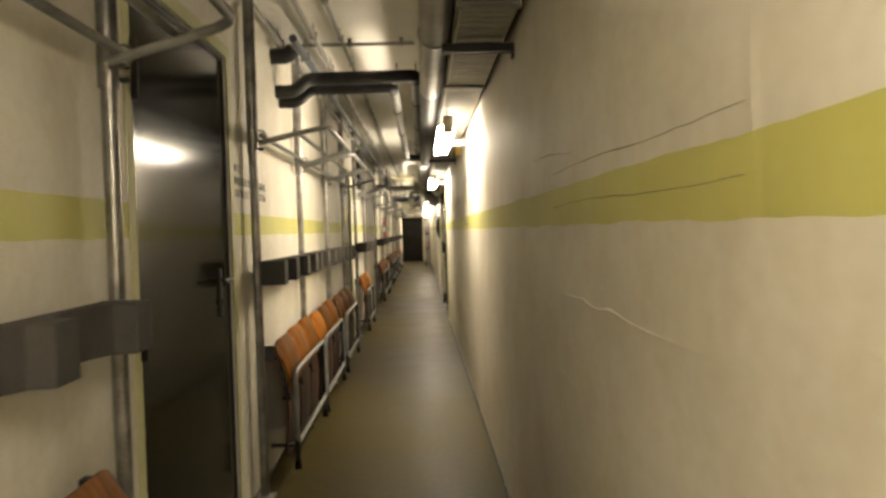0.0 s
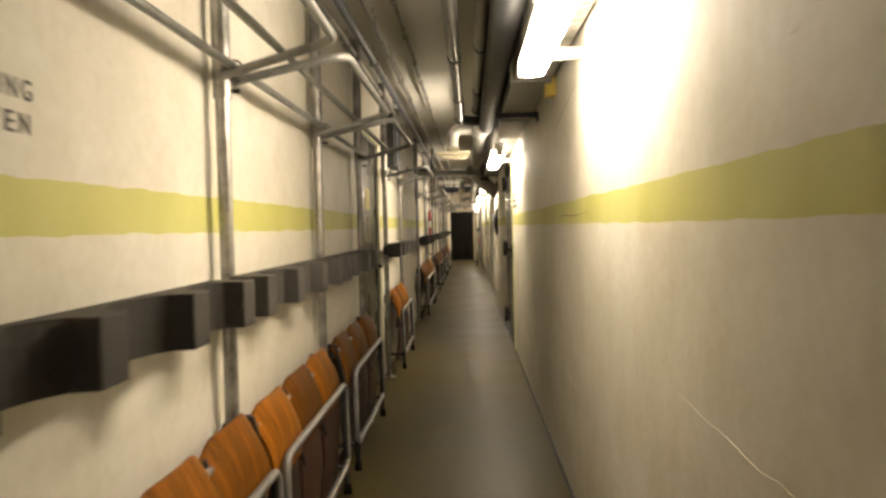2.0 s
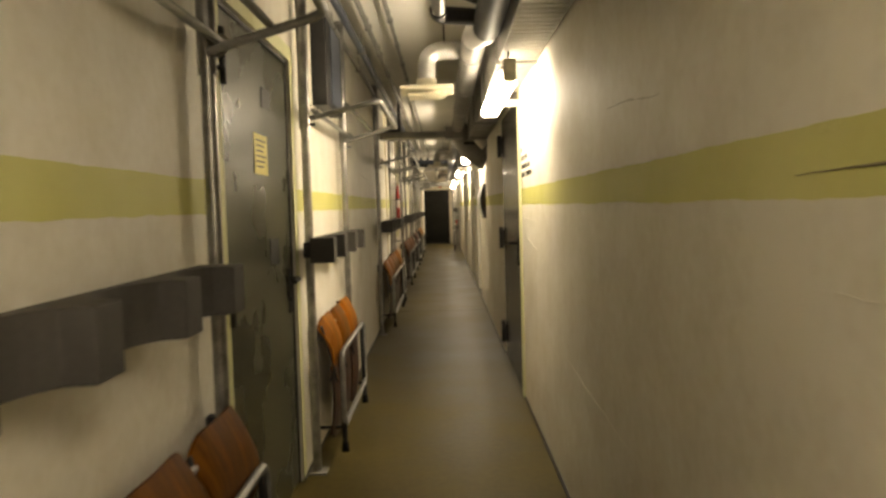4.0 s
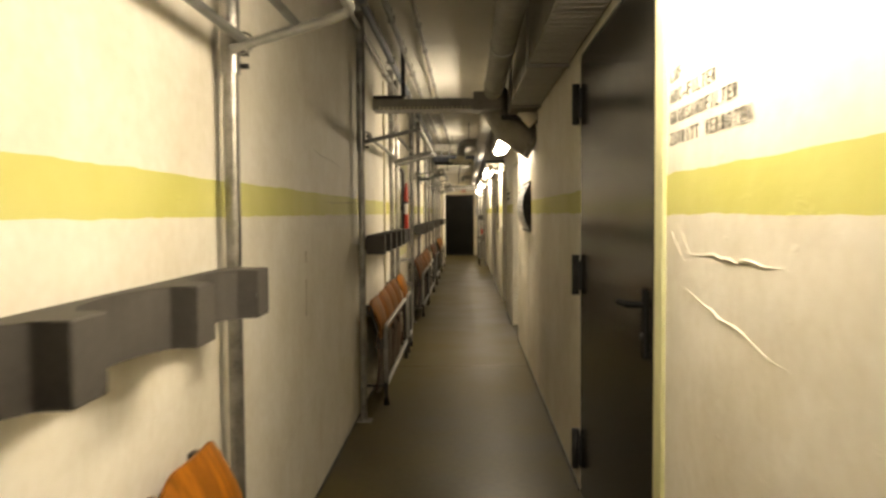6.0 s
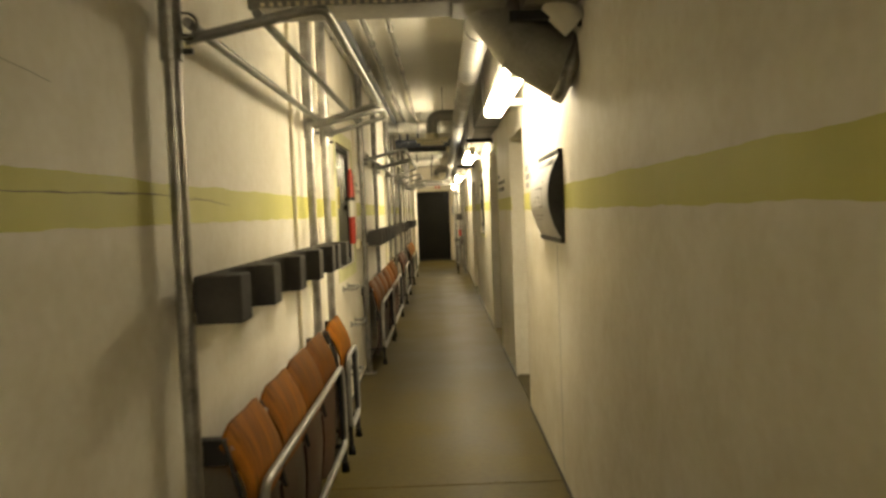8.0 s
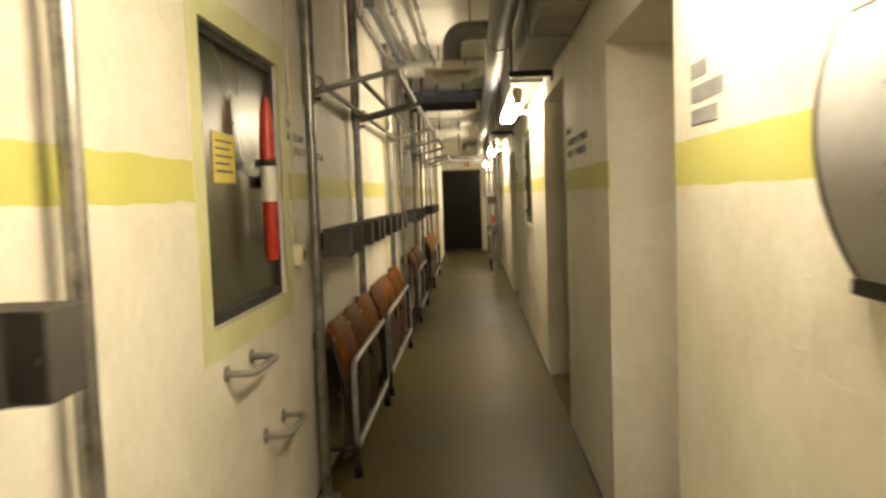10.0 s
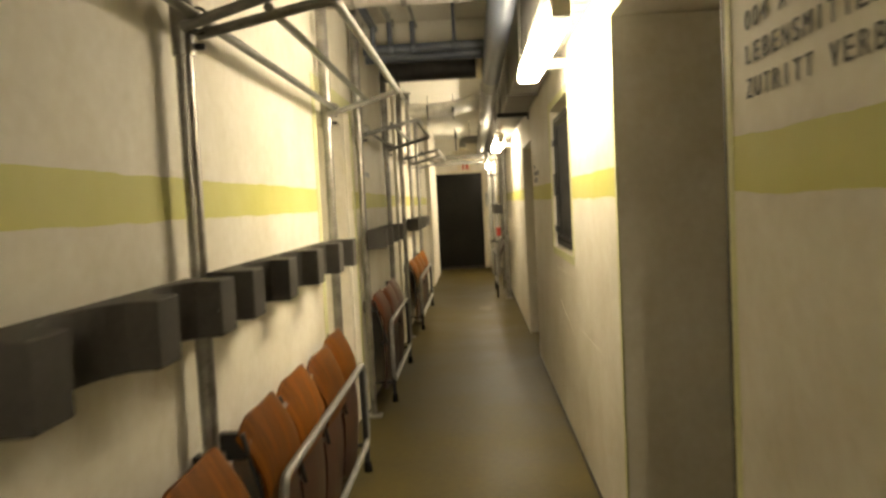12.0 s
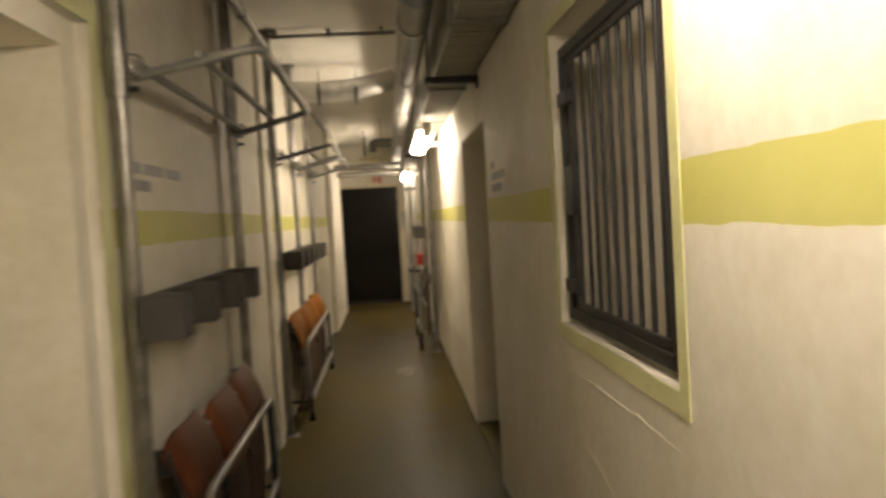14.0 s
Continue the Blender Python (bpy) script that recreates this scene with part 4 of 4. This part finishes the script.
for k in range(5):
    part("print_line", box((0.0028, -0.085, 0.05 - k * 0.024), (0.0036, 0.085 - 0.03 * (k % 2), 0.056 - k * 0.024)), M_INK, note2)
ext = thing("fire_extinguisher", (0.03, 20.64, 1.165), "slim red extinguisher with a white middle band", "extinguisher")
smooth(part("lower_body", tube([(0, 0, 0.0), (0, 0, 0.02), (0, 0, 0.21)], [0.02, 0.027, 0.027], 16), M_RED, ext))
smooth(part("label_band", tube([(0, 0, 0.21), (0, 0, 0.34)], 0.0275, 16), M_WHITE_SHEET, ext, "white label band"))
smooth(part("upper_body", tube([(0, 0, 0.36), (0, 0, 0.40), (0, 0, 0.52), (0, 0, 0.58)], [0.028, 0.028, 0.022, 0.012], 16), M_RED, ext))
part("strap", tube([(0, 0, 0.337), (0, 0, 0.362)], 0.031, 16), M_STEEL_DARK, ext)
part("bracket", box((-0.045, -0.015, 0.335), (-0.0, 0.015, 0.362), 0.003), M_STEEL_DARK, ext)
for k, (y, z) in enumerate(((20.28, 0.86), (20.66, 0.55), (20.30, 0.235))):
    step = thing("step_iron", (0, y, z), "bent steel step iron in the wall", "step", "step irons below the hatch")
    smooth(part("bar", tube(rounded_path([(-0.01, -0.13, 0), (0.09, -0.13, 0), (0.09, 0.13, 0), (-0.01, 0.13, 0)], 0.03), 0.011, 10), M_ZINC_DULL, step))
    part("rose", tube([(-0.001, -0.13, 0), (0.006, -0.13, 0)], 0.025, 12), M_ZINC_DULL, step)
    part("rose", tube([(-0.001, 0.13, 0), (0.006, 0.13, 0)], 0.025, 12), M_ZINC_DULL, step)

sock = thing("wall_socket", (0, 21.11, 1.145), "white surface-mounted socket box with a dark yellow-rimmed outlet", "socket")
part("body", box((0, -0.035, -0.045), (0.04, 0.035, 0.045), 0.008), M_CREAM, sock)
part("outlet", tube([(0.036, 0.0, 0.0), (0.046, 0, 0)], 0.024, 16), M_DOOR_B, sock, "dark round outlet")
part("outlet_rim", tube([(0.036, 0.0, 0.0), (0.043, 0, 0)], 0.029, 16), M_BRASS, sock, "yellow rim")
part("cable", tube([(0.012, -0.005, 0.06), (0.012, -0.005, 0.30), (0.012, -0.01, 0.75), (0.012, -0.012, 1.30)], 0.006, 8), M_CREAM, sock)
for z in (0.16, 0.60):
    part("cable_clip", box((0, -0.022, z), (0.022, 0.012, z + 0.022), 0.003), M_WHITE_SHEET, sock)

cab = thing("wall_cabinet", (0, 13.20, 2.0), "tall dark grey box high on the wall", "cabinet")
part("body", box((0.0, -0.33, 0.0), (0.09, 0.35, 0.52), 0.006), M_STEEL_DARK, cab)
part("door", box((0.09, -0.16, 0.03), (0.098, 0.22, 0.49), 0.003), M_BLUE_PIPE, cab)

# thin conduits on the left wall
for y, z0, z1 in ((18.42, 0.3, 2.56), (18.96, 0.3, 2.56)):
    c = thing("wall_conduit", (0, y, 0), "thin painted conduit running up the wall", "pipe", "wall conduits")
    smooth(part("pipe", tube([(0.012, 0, z0), (0.012, 0, z1)], 0.0095, 8), M_CREAM, c))
    for zz in (0.6, 1.5, 2.3):
        part("clip", box((0, -0.014, zz), (0.023, 0.014, zz + 0.018), 0.002), M_CREAM, c)

# ---------------------------------------------------------------- right wall fittings
board = thing("information_board", (WR2, 18.60, 1.440), "bowed board with a printed plan in a dark frame", "board")


def bow(z, d=0.07, h=0.235):
    return d * (1 - (z / h) ** 2)


def bow_sheet(y0, y1, z0, z1, off, thick, nv=14):
    def fn(u, v):
        z = z0 + (z1 - z0) * v
        s = 2 * 0.07 * z / 0.235 ** 2
        nrm = Vector((-1, 0, s)).normalized()
        return (-bow(z) - 0.006 - off, y0 + (y1 - y0) * u, z), nrm
    return shell(fn, 2, nv, thick)


part("side_panel", extrude_outline([(0.0, -0.24)] + [(-bow(-0.235 + 0.47 * k / 14) - 0.004, -0.235 + 0.47 * k / 14) for k in range(15)] + [(0.0, 0.24)], "y", -0.365, -0.345), M_STEEL_DARK, board, "dark curved side")
part("side_panel", extrude_outline([(0.0, -0.24)] + [(-bow(-0.235 + 0.47 * k / 14) - 0.004, -0.235 + 0.47 * k / 14) for k in range(15)] + [(0.0, 0.24)], "y", 0.345, 0.365), M_STEEL_DARK, board, "dark curved side")
smooth(part("sheet", bow_sheet(-0.345, 0.345, -0.22, 0.22, 0.0, 0.004), M_PAPER, board, "white printed sheet"))
part("rail", box((-0.022, -0.365, -0.24), (0.0, 0.365, -0.215), 0.003), M_STEEL_DARK, board)
part("rail", box((-0.022, -0.365, 0.215), (0.0, 0.365, 0.24), 0.003), M_STEEL_DARK, board)
for y0, y1, z0, z1 in ((-0.33, 0.33, 0.165, 0.20), (-0.15, 0.18, 0.045, 0.052), (-0.15, -0.14, -0.05, 0.05), (-0.15, 0.18, -0.055, -0.048), (-0.05, 0.12, 0.0, 0.006),
                       (-0.05, -0.04, -0.03, 0.0), (0.11, 0.12, -0.03, 0.0), (-0.1, 0.2, -0.10, -0.095), (-0.02, 0.2, -0.125, -0.12), (-0.16, -0.10, 0.08, 0.086)):
    part("print_mark", bow_sheet(y0, y1, z0, z1, 0.0012, 0.0008, 4), M_GREY_INK, board)

board.scale.z = 0.925
gr = thing("window_2", (0, 0, 0), "black steel bar grille in a wall opening", "window")
gr["kind"] = "structure"
gx = WR2 + 0.018
g0, g1, h0, h1 = 24.965, 25.855, 1.085, 1.897
bm = bmesh.new()
for lo, hi in (((gx, g0, h0), (gx + 0.03, g0 + 0.03, h1)), ((gx, g1 - 0.03, h0), (gx + 0.03, g1, h1)), ((gx, g0 + 0.03, h0), (gx + 0.03, g1 - 0.03, h0 + 0.035)), ((gx, g0 + 0.03, h1 - 0.035), (gx + 0.03, g1 - 0.03, h1))):
    add_box(bm, lo, hi, 0.003)
part("window_frame", bm, M_STEEL_DARK, gr, "black steel frame")
for k in range(8):
    yy = g0 + 0.085 + 0.083 * k
    part("bar", box((gx + 0.008, yy - 0.008, h0 + 0.055), (gx + 0.018, yy + 0.008, h1 - 0.055), 0.003), M_STEEL_DARK, gr)
bm = bmesh.new()
for lo, hi in (((gx + 0.002, g0 + 0.034, h0 + 0.04), (gx + 0.014, g0 + 0.052, h1 - 0.04)), ((gx + 0.002, g1 - 0.145, h0 + 0.04), (gx + 0.014, g1 - 0.105, h1 - 0.04)),
               ((gx + 0.002, g0 + 0.052, h0 + 0.04), (gx + 0.014, g1 - 0.145, h0 + 0.06)), ((gx + 0.002, g0 + 0.052, h1 - 0.06), (gx + 0.014, g1 - 0.145, h1 - 0.04))):
    add_box(bm, lo, hi, 0.002)
part("gate_frame", bm, M_STEEL_DARK, gr, "black steel gate frame")
part("bar", box((gx + 0.008, g1 - 0.080, h0 + 0.03), (gx + 0.018, g1 - 0.060, h1 - 0.03), 0.003), M_STEEL_DARK, gr)
for zz in (1.19, 1.74):
    part("hinge", box((gx - 0.016, g1 - 0.15, zz - 0.02), (gx + 0.004, g1 - 0.03, zz + 0.02), 0.005), M_STEEL_DARK, gr)
part("lock_case", box((gx - 0.02, g1 - 0.185, 1.40), (gx + 0.004, g1 - 0.085, 1.54), 0.004), M_STEEL_DARK, gr, "black lock case")
part("back_wall", box((WR2 + 0.12, GRILLE[0] - 0.05, GRILLE[2] - 0.05), (WR2 + 0.16, GRILLE[1] + 0.05, GRILLE[3] + 0.05)), M_WALL, gr, "off-white wall behind the bars")

# ---------------------------------------------------------------- far end
sg = thing("exit_sign", (0.62, END - 0.012, 2.12), "small pale sign with red symbols above the end door", "sign")
part("plate", box((-0.14, -0.008, -0.08), (0.14, 0.01, 0.08), 0.003), M_CREAM, sg)
part("symbol", box((-0.04, -0.011, -0.06), (0.0, -0.007, 0.06)), M_RED, sg, "red symbol")
part("symbol", box((0.03, -0.011, -0.06), (0.09, -0.007, 0.05)), M_RED, sg, "red symbol")
ps = thing("notice", (1.09, END - 0.004, 1.42), "white paper notice beside the end door", "notice")
part("sheet", box((-0.10, -0.003, -0.14), (0.10, 0.0, 0.14)), M_PAPER, ps)
for k in range(4):
    part("print_line", box((-0.07, -0.0038, 0.08 - k * 0.045), (0.06 - 0.02 * k, -0.0028, 0.09 - k * 0.045)), M_GREY_INK, ps)

for y in (31.6, 33.0):
    p = thing("tube_post", (1.22, y, 0), "galvanised tube post at the far end wall", "post", "far posts")
    smooth(part("tube", tube([(0, 0, 0.01), (0, 0, 2.14)], 0.03, 14), M_ZINC, p))
    part("base_plate", box((-0.05, -0.05, 0), (0.05, 0.05, 0.012), 0.003), M_ZINC_DULL, p)
hb = thing("headrest_board", (1.12, 32.3, 1.2), "matt grey headrest board on far tube posts", "headrest")
part("block", box((-0.06, -0.65, 0.0), (0.06, 0.65, 0.13), 0.006), M_HEAD, hb)
fb = thing("folding_bench", (1.10, 32.3, 0), "folded dark seats with steel legs at the far end", "bench")
for k in range(3):
    o = smooth(part("backrest", make_back(0.40), M_PLY_DARK, fb))
    o.matrix_local = pose(0.17, -0.45 + 0.45 * k, 0, 0, 0, 180)
smooth(part("leg_frame", tube(rounded_path([(-0.03, -0.6, 0.4), (-0.03, -0.6, 0.62), (-0.03, 0.6, 0.62), (-0.03, 0.6, 0.2), (-0.03, -0.6, 0.2), (-0.03, -0.6, 0.4)], 0.07)[:-1], 0.016, 10, True), M_RAIL_GREY, fb))
for yy in (-0.55, 0.55):
    part("leg", tube([(-0.03, yy, 0.6), (-0.03, yy, 0.0)], 0.015, 10), M_STEEL_DARK, fb)
rd = thing("hose_reel", (1.16, 34.6, 0.75), "small dark red box on the far wall", "hose reel")
part("body", box((0.0, -0.08, 0), (0.13, 0.08, 0.16), 0.02), M_RED, rd)
part("handle", tube([(-0.008, -0.05, 0.13), (-0.008, 0.05, 0.13)], 0.012, 8), M_STEEL_DARK, rd)
for x, y in ((1.10, 35.4), (1.2, 35.2), (1.2, 36.2)):
    p = thing("riser_pipe", (x, y, 0), "grey vertical pipe near the end of the corridor", "pipe", "riser pipes")
    smooth(part("pipe", tube([(0, 0, 0.0), (0, 0, 2.6)], 0.04, 12), M_ZINC_DULL, p))
    for z in (0.6, 1.85):
        part("clamp", tube([(0, 0, z), (0, 0, z + 0.04)], 0.05, 12), M_STEEL_DARK, p)


# ---------------------------------------------------------------- stencilled writing
def glyph(char, size):
    cu = bpy.data.curves.new("stencil_text", "FONT")
    cu.body, cu.size, cu.extrude = char, size, 0.0008
    tmp = new("stencil_text", cu)
    bpy.context.view_layer.update()
    me = bpy.data.meshes.new_from_object(tmp.evaluated_get(bpy.context.evaluated_depsgraph_get()))
    bpy.data.objects.remove(tmp)
    bpy.data.curves.remove(cu)
    bm = bmesh.new()
    bm.from_mesh(me)
    bpy.data.meshes.remove(me)
    return bm


def lettering(body, at, size, side, width, label=""):
    """Evenly spaced narrow stencil letters on a wall; side +1: the wall faces +x and the line runs with +y."""
    turn = Matrix(((0, 0, side, 0), (side, 0, 0, 0), (0, 1, 0, 0), (0, 0, 0, 1)))
    ob = new("stencil_text")
    ob.empty_display_size = 0.05
    ob.matrix_world = Matrix.Translation(at) @ turn
    pitch = width / len(body)
    for k, char in enumerate(body):
        if char == " ":
            continue
        bm = glyph(char, size)
        lo, hi = min(v.co.x for v in bm.verts), max(v.co.x for v in bm.verts)
        wide = 0.16 * pitch if char in "I1" else 0.66 * pitch
        for v in bm.verts:
            v.co.x = (v.co.x - lo) / (hi - lo) * wide + (k + 0.5) * pitch - wide / 2
        part("letter", bm, M_INK, ob)
    return tagged(ob, label or "black stencilled words on the painted wall", "lettering", "wall lettering")


for k, (line, w) in enumerate((("012", 0.15), ("WASSERVERSORGUNG", 0.75), ("ZUTRITT VERBOTEN", 0.74))):
    lettering(line, (WL + 0.0015, 5.93, 1.696 - 0.063 * k), 0.056, 1, w)
for k, (line, w) in enumerate((("LUF", 0.115), ("ABC-FILTER", 0.40), ("GROBSANDFILTER", 0.54), ("ZUTRITT VERBOTEN", 0.62))):
    lettering(line, (right_face(13.5) - 0.0015, 13.715, 1.738 - 0.057 * k), 0.05, -1, w)
for k, (line, y, w) in enumerate((("TANKRAUM", 21.02, 0.36), ("ZUTRITT VERBOTEN", 21.12, 0.71))):
    lettering(line, (WL + 0.0015, y, 1.629 - 0.058 * k), 0.05, 1, w)
for k, (line, w) in enumerate((("004 A", 0.20), ("LEBENSMITTELVORRAT", 0.76), ("ZUTRITT VERBOTEN", 0.68))):
    lettering(line, (WR2 - 0.0015, 22.24, 1.684 - 0.063 * k), 0.052, -1, w)


def word_bars(at, side, rows, label="rows of small black stencilled marks"):
    root = thing("stencil_marks", at, label, "lettering", "wall lettering")
    for r, widths in enumerate(rows):
        y = 0.0
        for w in widths:
            lo, hi = sorted((y * side, (y + w) * side))
            part("mark", box((-0.0008, lo, -0.055 * r - 0.018), (0.0012, hi, -0.055 * r + 0.018)), M_GREY_INK, root)
            y += w + 0.03
    return root


word_bars((WL + 0.001, 26.0, 1.625), 1, ((0.07, 0.22, 0.2), (0.16,)))
word_bars((WR2 - 0.001, 19.80, 1.65), -1, ((0.12,), (0.24,), (0.2,)))
word_bars((WL + 0.001, 21.02, 1.70), 1, ((0.05, 0.05),))
word_bars((WR2 - 0.001, 27.30, 1.65), -1, ((0.1,), (0.42,), (0.3,)))

# pale worn patch on the floor
bm = bmesh.new()
ring = [bm.verts.new((0.86 + 0.06 * math.sin(a) ** 2 + 0.085 * (1 + 0.12 * math.sin(3 * a + 1) + 0.07 * math.sin(9 * a)) * math.cos(a), 30.72 + 0.24 * (1 + 0.15 * math.sin(2 * a) + 0.06 * math.sin(7 * a + 2)) * math.sin(a), 0.0015))
        for a in [2 * math.pi * k / 48 for k in range(48)]]
bm.faces.new(ring)
structure(link_mesh("trim_90", bm, mottled("pale_scuffed_floor", (0.05, 0.042, 0.02), (0.20, 0.18, 0.12), 11, 60, 0.6, bump=0.05)), "pale worn patch on the concrete floor", "trim")
